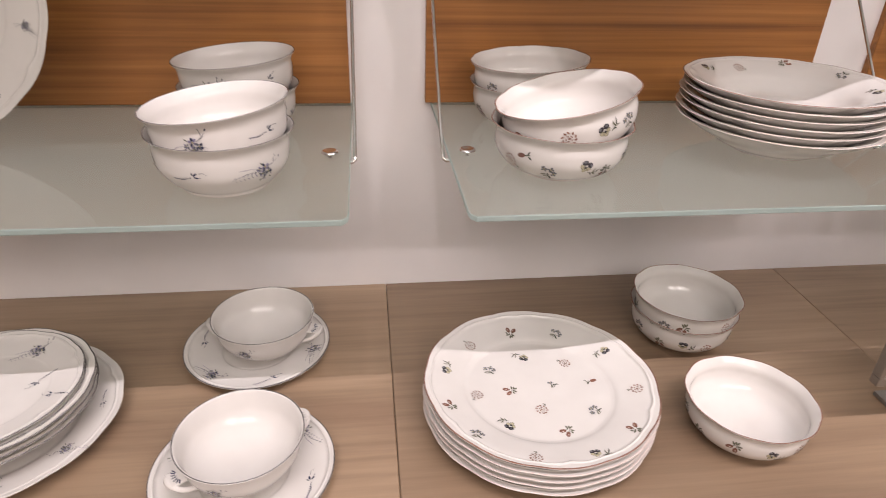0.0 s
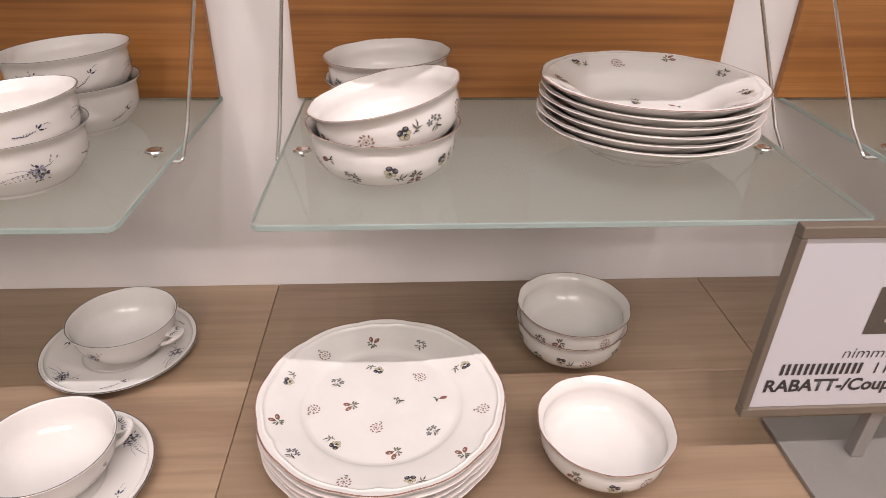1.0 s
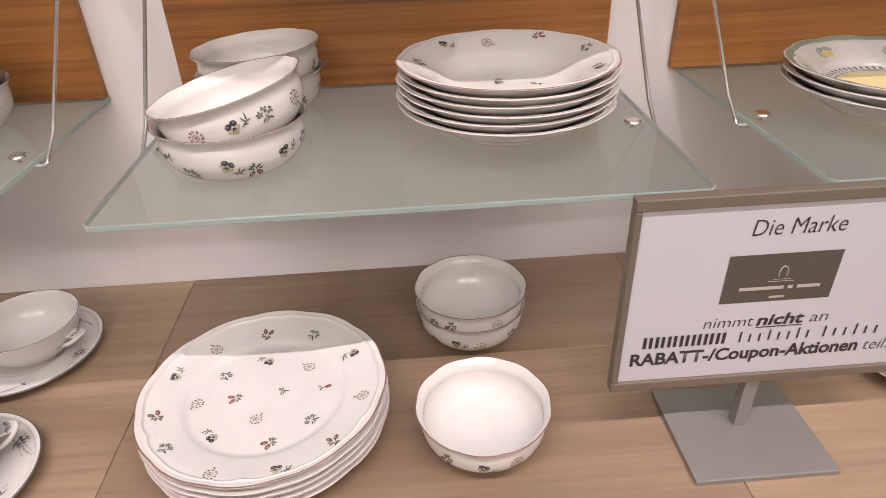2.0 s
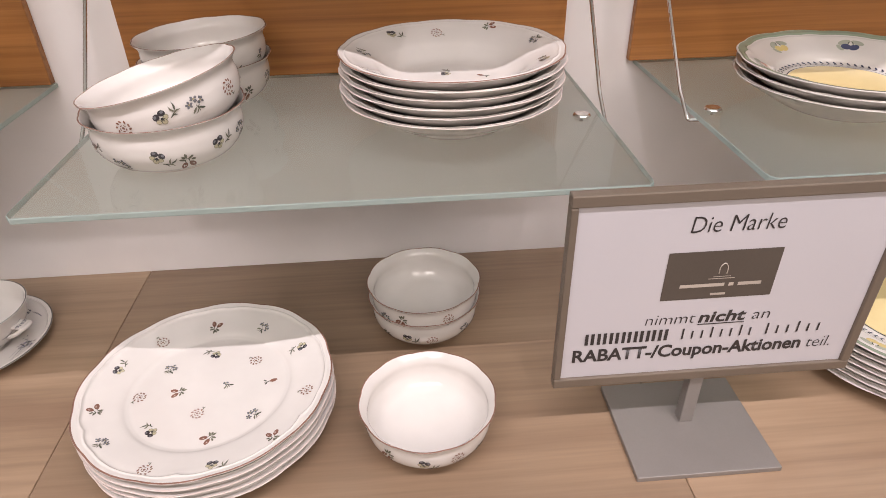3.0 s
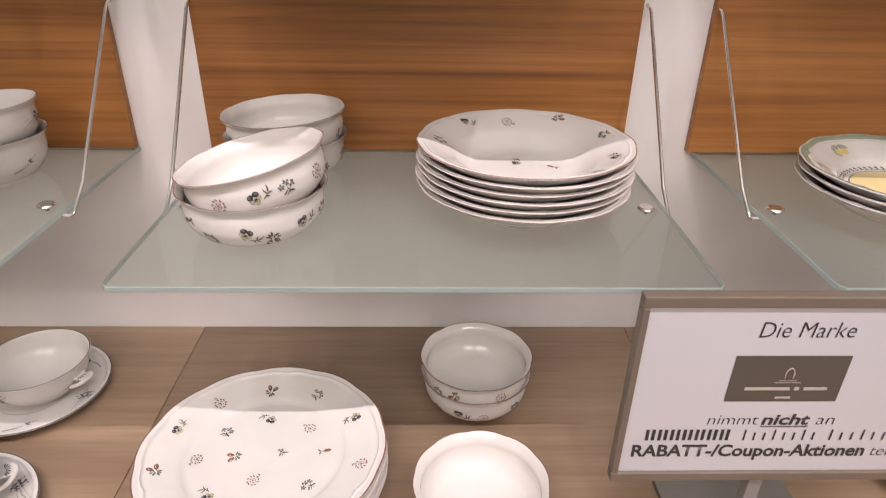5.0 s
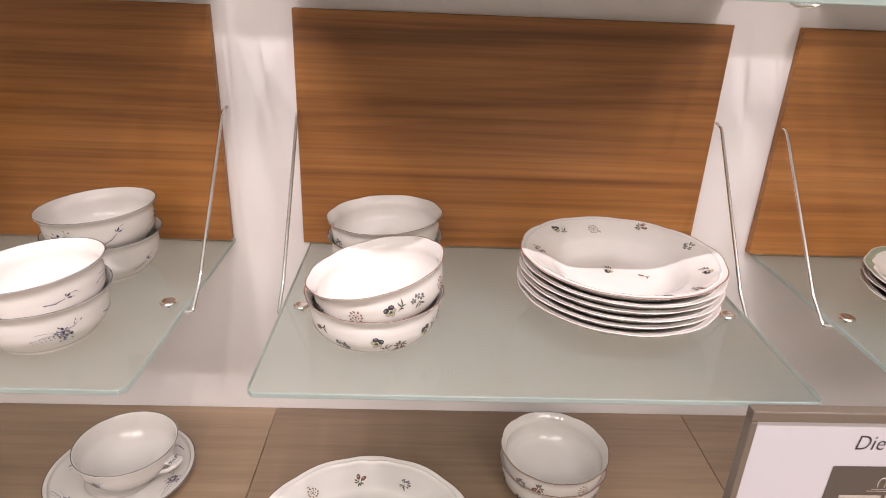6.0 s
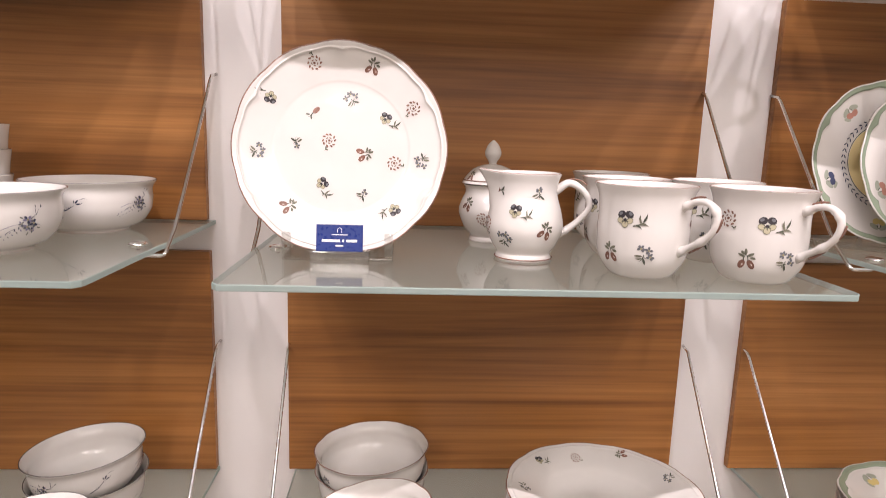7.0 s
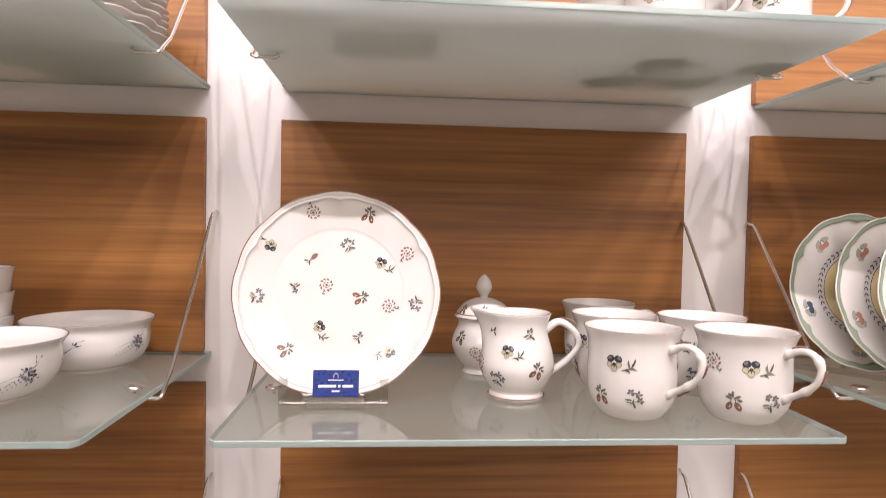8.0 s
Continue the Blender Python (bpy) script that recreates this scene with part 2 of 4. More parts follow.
class Turned:
    """A turned pot: control points (r, z, lobe weight) from the underside's middle over the rim to the inner middle."""

    def __init__(self, ctrl, lobes=0, amp=0.0, steps=5, rim=None, segs=96, cusp=0.0):
        self.line = spline(ctrl, steps)
        for q in self.line:
            q[0] = max(q[0], 0.0)
        self.lobes, self.amp, self.segs, self.cusp = lobes, amp, segs, cusp
        self.top = max(range(len(self.line)), key=lambda i: self.line[i][1] + self.line[i][0] * 1e-3)
        self.rim = rim

    def lobe(self, a):
        if not self.lobes:
            return 0.0
        return self.amp * (abs(math.cos(self.lobes * a / 2)) ** 0.8 - 0.65)

    def at(self, q, a):
        r = q[0] * (1 + q[2] * self.lobe(a))
        if self.cusp:
            # the moulding inside the rim dips to a point six times round
            rel = q[0] / self.line[self.top][0]
            d = abs((a - math.pi / 2 + math.pi / 6) % (math.pi / 3) - math.pi / 6)
            r -= self.cusp * max(0.0, 1 - abs(rel - 0.925) / 0.07) * max(0.0, 1 - d / 0.17) ** 1.6
        return Vector((r * math.cos(a), r * math.sin(a), q[1] + 0.25 * q[0] * q[2] * self.lobe(a)))

    def mesh(self, name, mat, band=None, bandmat=None, warp=None):
        verts, faces, idx = [], [], []
        n, s = len(self.line), self.segs
        run = [0.0]
        for p, q in zip(self.line, self.line[1:]):
            run.append(run[-1] + math.hypot(q[0] - p[0], q[1] - p[1]))
        for q in self.line:
            for k in range(s):
                v = self.at(q, 2 * math.pi * k / s)
                verts.append(warp(v) if warp else v)
        for i in range(n - 1):
            inband = band is not None and abs((run[i] + run[i + 1]) / 2 - run[self.top]) <= band
            for k in range(s):
                k2 = (k + 1) % s
                faces.append((i * s + k, i * s + k2, (i + 1) * s + k2, (i + 1) * s + k))
                idx.append(1 if inband else 0)
        return mesh(name, verts, faces, [mat, bandmat] if bandmat else mat, idx)

    def ring(self, name, r0, r1, mat, lift=0.0004, warp=None):
        """A thin enamel band on the inner face, between two radii."""
        verts, faces = [], []
        rs = [r0 + (r1 - r0) * i / 5 for i in range(6)]
        for r in rs:
            for k in range(self.segs):
                a = 2 * math.pi * k / self.segs
                verts.append(self.inner(r * math.cos(a), r * math.sin(a), lift, True))
        s = self.segs
        for i in range(5):
            for k in range(s):
                k2 = (k + 1) % s
                faces.append((i * s + k, i * s + k2, (i + 1) * s + k2, (i + 1) * s + k))
        return mesh(name, verts, faces, mat)

    def inner(self, x, y, lift=0.0004, follow=False):
        """The point of the inner face over the plan point (x, y)."""
        r, a = math.hypot(x, y), math.atan2(y, x)
        ins = self.line[self.top:]
        for p, q in zip(ins, ins[1:]):
            if q[0] <= r <= p[0]:
                f = (r - q[0]) / max(p[0] - q[0], 1e-9)
                m = q + (p - q) * f
                break
        else:
            m = ins[-1] if r < ins[-1][0] else ins[0]
        if follow:
            v = self.at(m, a)
            return Vector((v.x, v.y, v.z + lift))
        return Vector((x, y, m[1] + 0.25 * m[0] * m[2] * self.lobe(a) + lift))

    def outer(self, a, z, lift=0.0004):
        """The point of the outer face at the angle a and the height z."""
        outs = self.line[:self.top + 1]
        best = outs[-1]
        for p, q in zip(outs, outs[1:]):
            if p[1] <= z <= q[1] and p[0] > 0.3 * self.line[self.top][0]:
                f = (z - p[1]) / max(q[1] - p[1], 1e-9)
                best = p + (q - p) * f
        b = np.array((best[0] + lift * 1.3, z, best[2]))
        return self.at(b, a)


# ---------- enamel prints ----------


def dot(x, y, a, b, turn=0.0, n=9):
    c, s = math.cos(turn), math.sin(turn)
    return [(x + a * math.cos(t) * c - b * math.sin(t) * s, y + a * math.cos(t) * s + b * math.sin(t) * c) for t in (2 * math.pi * k / n for k in range(n))]


def stroke(x0, y0, x1, y1, w, bend=0.0):
    dx, dy = x1 - x0, y1 - y0
    d = math.hypot(dx, dy) or 1
    nx, ny = -dy / d, dx / d
    mx, my = (x0 + x1) / 2 + nx * bend, (y0 + y1) / 2 + ny * bend
    return [(x0 + nx * w, y0 + ny * w), (x0 - nx * w, y0 - ny * w), (mx - nx * w, my - ny * w), (x1, y1), (mx + nx * w, my + ny * w)]


def motif(kind):
    """Shapes of one flower print, in millimetres: (outline, material)."""
    o = []
    R = random.uniform
    if kind == "pansy":
        for cx, cy, a, b, t in ((-1.9, 2.2, 2.1, 1.8, 0.5), (1.9, 2.3, 2.1, 1.8, -0.5)):
            o += [(dot(cx, cy, a, b, t), VIOLET), (dot(cx * 1.25, cy * 1.2, a * 0.5, b * 0.45, t), SLATE)]
        for cx, cy, a, b, t in ((-2.2, -0.7, 1.9, 1.5, -0.4), (2.1, -0.6, 1.9, 1.5, 0.4), (0, -2.2, 1.7, 1.8, 0)):
            o += [(dot(cx, cy, a, b, t), OLIVE), (dot(cx * 1.06, cy * 1.06, a * 0.82, b * 0.78, t), BUTTER)]
        o += [(dot(0, -0.3, 0.8, 0.9), VIOLET), (stroke(0, -0.6, 0.1, -2.4, 0.28), LEAF), (stroke(-0.8, -0.8, -1.9, -1.1, 0.22), LEAF), (stroke(0.8, -0.8, 1.8, -1.0, 0.22), LEAF)]
        o += [(stroke(3.9, -2.9, 10.4, 0.9, 0.28, -0.9), LEAF), (stroke(7.4, -1.2, 7.0, 2.8, 0.5, 0.4), OLIVE), (stroke(8.6, -0.6, 10.2, 3.6, 0.45, -0.3), LEAF), (stroke(7.0, -1.7, 11.2, -2.5, 0.5, 0.4), OLIVE), (stroke(5.6, -2.4, 8.0, -4.0, 0.4, 0.3), LEAF)]
    elif kind == "berry":
        for cx, cy, t in ((-2.6, -1.8, 0.95), (2.3, -2.2, -1.15)):
            o += [(dot(cx, cy, 2.9, 1.75, t), RED), (dot(cx + 0.35, cy - 0.3, 1.5, 0.7, t), ROSE), (dot(cx + 0.5, cy - 0.2, 0.6, 0.3, t), BLUSH)]
        o += [(stroke(-1.3, 0.4, 0.3, 3.6, 0.26, 0.4), LEAF), (stroke(1.2, 0.2, 0.3, 3.6, 0.26, -0.4), LEAF)]
        for cx, cy, a, t in ((-2.1, 3.1, 1.9, -0.5), (2.6, 3.3, 2.0, 0.4), (0.3, 5.1, 1.8, 1.5), (3.6, 1.4, 1.4, -0.3), (-1.2, 4.6, 1.3, 2.2)):
            o += [(dot(cx, cy, a, 0.8, t, 7), OLIVE), (stroke(cx - a * math.cos(t), cy - a * math.sin(t), cx + a * math.cos(t), cy + a * math.sin(t), 0.16, 0.12), LEAF)]
    elif kind == "rose":
        for k in range(10):
            a = 2 * math.pi * k / 10 + R(-0.08, 0.08)
            o.append((dot(4.2 * math.cos(a), 4.0 * math.sin(a), 1.15, 0.62, a + R(0.5, 1.2), 6), RED if k % 2 else ROSE))
        for k in range(5):
            a = 2 * math.pi * k / 5 + 0.4
            o.append((dot(2.0 * math.cos(a), 1.8 * math.sin(a), 0.95, 0.36, a + 1.5, 6), RED))
        o += [(dot(0.2, 0.1, 0.9, 0.8), RED), (stroke(1.0, -4.6, 2.0, -7.4, 0.34, 0.4), LEAF), (dot(2.7, -5.9, 1.1, 0.5, 0.5, 6), OLIVE)]
    elif kind == "bud":
        o += [(dot(-2.4, 0, 3.0, 1.7, 0.1), RED), (stroke(0.4, 0, 5.0, 0.5, 0.4, 0.4), LEAF), (dot(3.2, 1.7, 1.7, 0.6, 0.9), LEAF), (dot(3.8, -1.3, 1.6, 0.6, -0.8), LEAF)]
    elif kind in ("blue", "tiny"):
        spots = [(-3.3, 1.4), (0.6, 3.0), (3.6, 0.7)] if kind == "blue" else [(0, 0.8)]
        for cx, cy in spots:
            for k in range(5):
                a = 2 * math.pi * k / 5 + R(0, 1)
                o.append((dot(cx + 1.35 * math.cos(a), cy + 1.35 * math.sin(a), 0.95, 0.7, a, 7), BLUE if k % 2 else SLATE))
            o.append((dot(cx, cy, 0.6, 0.6, 0, 6), YELLOW))
        o += [(stroke(0, -0.4, 0.5, -5.6, 0.26, 0.5), LEAF), (dot(-2.0, -2.8, 2.1, 0.65, 0.6, 7), OLIVE), (dot(2.4, -3.4, 2.1, 0.65, -0.6, 7), LEAF), (stroke(0.2, -2.6, 2.6, -0.8, 0.22, 0.3), LEAF), (stroke(0.2, -3.0, -2.6, -5.0, 0.35, 0.3), OLIVE)]
    elif kind == "sprig":
        o += [(stroke(-13, -2.4, 0, 0.3, 0.12, 0.9), BLUE), (stroke(-10, 1.6, 0, 0.6, 0.1, 0.7), LILAC), (stroke(3, 1.4, 8.6, 4.2, 0.14, -0.6), NAVY), (stroke(6, 3.0, 6.6, 5.2, 0.14), NAVY), (stroke(2, -1, 6.5, -3.2, 0.14, 0.5), BLUE)]
        for k in range(7):
            x, g = -12 + k * 1.8, 0.4 + 0.05 * k
            o += [(dot(x, -1.4 + k * 0.22, g, g * 0.4, 1.1, 6), NAVY if k > 3 else LILAC), (dot(x + 0.5, -3.2 + k * 0.32, g, g * 0.4, -1.1, 6), LILAC if k % 2 else BLUE)]
        for cx, cy, g, c1, c2 in ((1.6, 1.7, 1.25, NAVY, LILAC), (0.3, -1.2, 1.05, LILAC, BLUE), (3.4, -0.7, 1.15, BLUE, NAVY), (1.7, -3.3, 0.8, NAVY, LILAC), (-1.6, 1.2, 0.75, LILAC, BLUE)):
            for k in range(5):
                a = 2 * math.pi * k / 5 + R(0, 1)
                o.append((dot(cx + g * math.cos(a), cy + g * math.sin(a), g * 0.72, g * 0.5, a, 6), c1 if k % 2 else c2))
            o.append((dot(cx, cy, g * 0.4, g * 0.4, 0, 6), YELLOW))
        o += [(dot(-0.4, -4.2, 0.9, 0.3, 0.9, 6), LEAF), (dot(4.8, -3.6, 0.9, 0.3, -0.6, 6), LEAF), (dot(-0.6, 3.6, 0.9, 0.3, 2.2, 6), LEAF), (dot(9.1, 4.8, 0.7, 0.3, 0.9, 6), NAVY), (dot(6.7, 5.8, 0.6, 0.3, 1.5, 6), BLUE)]
    elif kind == "branch":
        o += [(stroke(-9, -1.6, 2, 0.6, 0.2, -1.2), NAVY), (dot(3.2, 1.9, 1.4, 0.5, 0.7, 8), NAVY), (dot(3.7, 0.3, 1.3, 0.45, -0.1, 8), NAVY), (dot(1.8, 2.2, 0.9, 0.4, 1.4, 7), BLUE), (stroke(5, 2.6, 9, 1.8, 0.14, 0.8), BLUE), (dot(5.6, 0.4, 0.4, 0.28, 0, 6), BLUE)]
        o += [(dot(-8 + k * 1.25, -2.0 + k * 0.28, 0.6, 0.16, 1.2, 6), NAVY if k > 2 else LILAC) for k in range(8)]
    elif kind in ("lemon", "plum", "cherry"):
        f = {"lemon": FRUITYELLOW, "plum": FRUITBLUE, "cherry": FRUITRED}[kind]
        o += [(dot(-5.0, 4.0, 6.0, 3.2, 0.6, 12), SAGE), (dot(6.5, 4.5, 6.0, 3.0, -0.4, 12), SAGE), (dot(-7.5, -3.5, 4.5, 2.2, -0.7, 12), SAGE)]
        o += [(dot(-2.6, -1.4, 4.6, 3.6, -0.3, 12), f), (dot(4.2, -1.8, 4.6, 3.6, 0.4, 12), f), (stroke(-1.5, 2, 0.5, 6.5, 0.45, 0.5), LEAF), (stroke(3.2, 2, 0.5, 6.5, 0.45, -0.5), LEAF)]
    return o


def print_mesh(shapes, put, size, turn):
    """Lays the shapes on a surface: put(x, y, lift) gives the point at x, y metres from the print's middle."""
    verts, faces, idx, mats = [], [], [], []
    c, s = math.cos(turn), math.sin(turn)
    for j, (pts, m) in enumerate(shapes):
        if m not in mats:
            mats.append(m)
        first = len(verts)
        for x, y in pts:
            x, y = x * 0.00122 * size, y * 0.00122 * size
            verts.append(put(x * c - y * s, x * s + y * c, 0.0003 + 0.000016 * j))
        faces.append(tuple(range(first, len(verts))))
        idx.append(mats.index(m))
    return mesh("flower_print", verts, faces, mats, idx, False)


def print_top(pot, kind, x, y, parent, size=1.0, turn=None, name="flower_print"):
    t = random.uniform(0, 6.28) if turn is None else turn
    return part(name, print_mesh(motif(kind), lambda u, v, h: pot.inner(x + u, y + v, h), size, t), parent)


def print_side(pot, kind, a, z, parent, size=1.0, turn=0.0, name="flower_print"):
    r = max(pot.outer(a, z).to_2d().length, 0.01)
    return part(name, print_mesh(motif(kind), lambda u, v, h: pot.outer(a + u / r, z + v, h), size, turn), parent)


# ---------- setting ----------
WALL_Y, PANEL_Y = 1.19, 1.178
Z_COUNTER, Z_LOW, Z_MID, Z_TOP = 0.70, 0.985, 1.326, 1.668
# glass shelves: (height, ends of the three panes)
SHELVES = [(Z_LOW, ((-0.648, -0.119), (-0.0155, 0.5095), (0.606, 1.131))),
           (Z_MID, ((-0.644, -0.115), (-0.0215, 0.4975), (0.606, 1.131))),
           (Z_TOP, ((-0.648, -0.119), (-0.0215, 0.520), (0.606, 1.131)))]
# veneer panels: (lower edge, upper edge, ends of the three panels)
PANELS = [(Z_LOW + 0.0005, 1.2865, ((-0.653, -0.1215), (-0.024, 0.5095), (0.596, 1.129))),
          (Z_MID + 0.0005, 1.6255, ((-0.653, -0.1235), (-0.028, 0.507), (0.601, 1.133))),
          (Z_TOP + 0.0005, 1.96, ((-0.653, -0.1235), (-0.028, 0.507), (0.601, 1.133)))]


def setting(name, me, label):
    return tagged(new(name, me), label, name.split("_")[0], "", "structure")


setting("wall_back", box("wall_back", -2.6, 3.0, WALL_Y, WALL_Y + 0.12, 0, 2.8, PLASTER, 0), "pale grey painted back wall of the shop display")
# unseen shell added round the aisle; its pale ceiling bounces ambient fill
setting("wall_left", box("wall_left", -2.72, -2.6, -3.2, WALL_Y + 0.12, 0, 2.8, ROOMPAINT, 0), "unseen plain painted side wall added to close the room")
setting("wall_right", box("wall_right", 3.0, 3.12, -3.2, WALL_Y + 0.12, 0, 2.8, ROOMPAINT, 0), "unseen plain painted side wall added to close the room")
setting("wall_front", box("wall_front", -2.72, 3.12, -3.32, -3.2, 0, 2.8, ROOMPAINT, 0), "unseen plain painted wall added behind the camera")
setting("floor", box("floor", -2.72, 3.12, -3.32, WALL_Y + 0.12, -0.1, 0, FLOORMAT, 0), "plain brown shop floor")
setting("ceiling", box("ceiling", -2.72, 3.12, -3.32, WALL_Y + 0.12, 2.8, 2.9, CEILPAINT, 0), "unseen plain white ceiling added to bounce light")

# veneered panels on the wall, one for each shelf of each bay
for z0, z1, ends in PANELS:
    for x0, x1 in ends:
        p = setting("wall_panel", box("wall_panel", -(x1 - x0) / 2, (x1 - x0) / 2, PANEL_Y, WALL_Y, z0, z1, WALNUT, 0.0012, 2), "brown walnut veneer panel with horizontal grain on the wall")
        p.location.x = (x0 + x1) / 2 + 0.0005
        p["group"] = "wall panels"

# counter: a carcass with wide grey-brown boards on it
counter = thing("display_counter", pose(0, 0, 0), "wide grey-brown oak display counter against the wall", "counter", kind="structure")
part("carcass", box("carcass", -1.99, 1.83, 0.6, WALL_Y, 0.0, 0.672, PLASTER, 0.003), counter)
for i in range(-3, 4):
    x0 = -0.080 + 0.638 * i
    if x0 < -2 or x0 > 1.8:
        continue
    b = part("board", box("board", -0.3187, 0.3187, 0.57, WALL_Y - 0.001, 0.672, Z_COUNTER, OAK, 0.0012, 2), counter)
    b.location.x = x0 + 0.319


# ---------- glass shelves ----------
def shelf(x0, x1, z):
    """A frosted glass shelf with chrome caps, hung on two bent wires from the wall."""
    T, y0, y1, c = 0.0055, 0.840, WALL_Y - 0.001, 0.006
    th = thing("glass_shelf", pose((x0 + x1) / 2, 0, z), "frosted greenish glass shelf hung on steel wires from the wall", "shelf", "glass shelves")
    h = (x1 - x0) / 2
    rim = [(-h + c, y0), (h - c, y0), (h - 0.001, y0 + c), (h, y0 + c * 2), (h, y1), (-h, y1), (-h, y0 + c * 2), (-h + 0.001, y0 + c)]
    bm = bmesh.new()
    f = bm.faces.new([bm.verts.new((x, y, -T)) for x, y in rim])
    up = bmesh.ops.extrude_face_region(bm, geom=[f])
    bmesh.ops.translate(bm, verts=[v for v in up["geom"] if isinstance(v, bmesh.types.BMVert)], vec=(0, 0, T))
    bmesh.ops.recalc_face_normals(bm, faces=bm.faces[:])
    edges = [e for e in bm.edges if abs(e.verts[0].co.z - e.verts[1].co.z) < 1e-6]
    bmesh.ops.bevel(bm, geom=edges, offset=0.0008, segments=2, affect="EDGES", profile=0.5)
    for f in bm.faces:
        f.material_index = 0 if f.normal.z > 0.99 else 1 if f.normal.z < -0.99 or f.normal.y > 0.9 else 2
    me = bpy.data.meshes.new("pane")
    bm.to_mesh(me)
    bm.free()
    for m in (GLASSTOP, FROST, GLASSEDGE):
        me.materials.append(m)
    part("pane", me, th, "frosted glass pane with a green polished edge")
    cap = Turned([(0, 0, 0), (0.0085, 0.0, 0), (0.0088, 0.0012, 0), (0.0072, 0.0026, 0), (0.004, 0.0021, 0), (0, 0.0018, 0)], steps=3, segs=20)
    for s in (-1, 1):
        part("cap", cap.mesh("cap", STEEL), th, "polished round steel cap", pose(s * (h - 0.0215), 1.0, 0.0003))
        xo, xi = s * (h + 0.0045), s * (h - 0.0215)
        line = [(s * (h + 0.0065), WALL_Y - 0.004, 0.181), (s * (h + 0.0062), PANEL_Y - 0.009, 0.178), (s * (h + 0.0058), PANEL_Y - 0.015, 0.172), (xo, 1.03, 0.013), (xo, 1.004, -0.006), (xo, 1.0, -0.0085), (xo - s * 0.003, 0.9995, -0.0105),
                (xi + s * 0.003, 0.9995, -0.0105), (xi, 1.0, -0.0085), (xi, 1.0, -T + 0.001)]
        part("support_wire", tube("support_wire", line, 0.002, STEEL, 8, steps=1, up=(0.3, 1, 0.2)), th, "thin bent polished steel wire")
    return th


for z, ends in SHELVES:
    for x0, x1 in ends:
        shelf(x0, x1, z)

# ---------- pots: shapes ----------


def plate_shape(R, H, well, lobes=12, amp=0.014):
    t = 0.0027
    return Turned([(0, 0.003, 0), (well * 0.72, 0.003, 0), (well * 0.78, 0, 0), (well * 0.84, 0.0004, 0), (well * 0.98, 0.004, 0), (R * 0.86, H * 0.66, 0.4), (R * 0.985, H - t * 0.7, 1), (R, H - t * 0.25, 1),
                   (R * 0.995, H, 1), (R * 0.975, H - 0.0006, 1), (R * 0.955, H - 0.0014, 1), (R * 0.94, H - 0.0010, 1), (R * 0.922, H - 0.0034, 1), (R * 0.86, H - 0.0052, 0.45), (well * 1.08, H * 0.48, 0.1), (well * 0.99, 0.0068, 0), (well * 0.88, 0.0056, 0), (well * 0.4, 0.0052, 0), (0, 0.0052, 0)], lobes, amp, segs=132 if lobes else 96, cusp=0.0045 if lobes else 0)


def bowl_shape(R, H, lobes=10, amp=0.018, foot=0.55, belly=0.905):
    f, b = R * foot, R * belly
    return Turned([(0, 0.003, 0), (f * 0.86, 0.003, 0), (f * 0.92, 0, 0), (f, 0.0004, 0), (f * 1.03, 0.003, 0), (b * 0.84, H * 0.17, 0), (b * 0.99, H * 0.4, 0.15), (b * 1.03, H * 0.64, 0.35), (R * 0.925, H * 0.84, 0.7), (R * 0.99, H * 0.972, 1),
                   (R, H * 0.995, 1), (R * 0.988, H, 1), (R * 0.963, H * 0.972, 1), (R * 0.89, H * 0.82, 0.6), (b * 0.985, H * 0.62, 0.3), (b * 0.94, H * 0.42, 0.1), (b * 0.78, H * 0.2, 0), (b * 0.45, 0.0068, 0), (0, 0.006, 0)], lobes, amp)


DINNER, SALAD = plate_shape(0.130, 0.0215, 0.083), plate_shape(0.0985, 0.017, 0.065)
# the deep plate: a broad, gently sloping rim round a sunk well
DEEP = Turned([(0, 0.003, 0), (0.041, 0.003, 0), (0.043, 0, 0), (0.0465, 0.0004, 0), (0.053, 0.004, 0), (0.065, 0.0095, 0), (0.076, 0.0163, 0.1), (0.0933, 0.0258, 0.4), (0.1069, 0.0351, 1), (0.1085, 0.0363, 1),
               (0.108, 0.037, 1), (0.1058, 0.0364, 1), (0.1036, 0.0357, 1), (0.102, 0.0359, 1), (0.1, 0.0347, 1), (0.0933, 0.0322, 0.45), (0.076, 0.0236, 0.1), (0.068, 0.0172, 0), (0.0585, 0.0098, 0), (0.051, 0.0066, 0), (0.042, 0.0054, 0), (0.02, 0.0052, 0), (0, 0.0052, 0)], 12, 0.014, segs=132, cusp=0.003)
SMALLBOWL = bowl_shape(0.0702, 0.0505)
LOWBOWL = bowl_shape(0.0655, 0.053, 0, 0, 0.62, 0.89)
FOOTBOWL = bowl_shape(0.0682, 0.0565, 0, 0, 0.55, 0.9)
SAUCER = plate_shape(0.0910, 0.017, 0.045, 0, 0)

# ---------- pots: builders ----------
KINDS = ("rose", "pansy", "blue", "berry", "pansy", "bud", "rose", "berry", "blue", "pansy", "tiny", "berry")


def plate(shape, name, m, label, body, rim, prints=(), R=0.13, group="", size=1.0, blue=False):
    th = thing(name, m, label, "plate", group)
    part("body", shape.mesh("body", body, 0.0008, rim), th)
    for k, x, y in prints:
        print_top(shape, k, x * R, y * R, th, size)
    return th


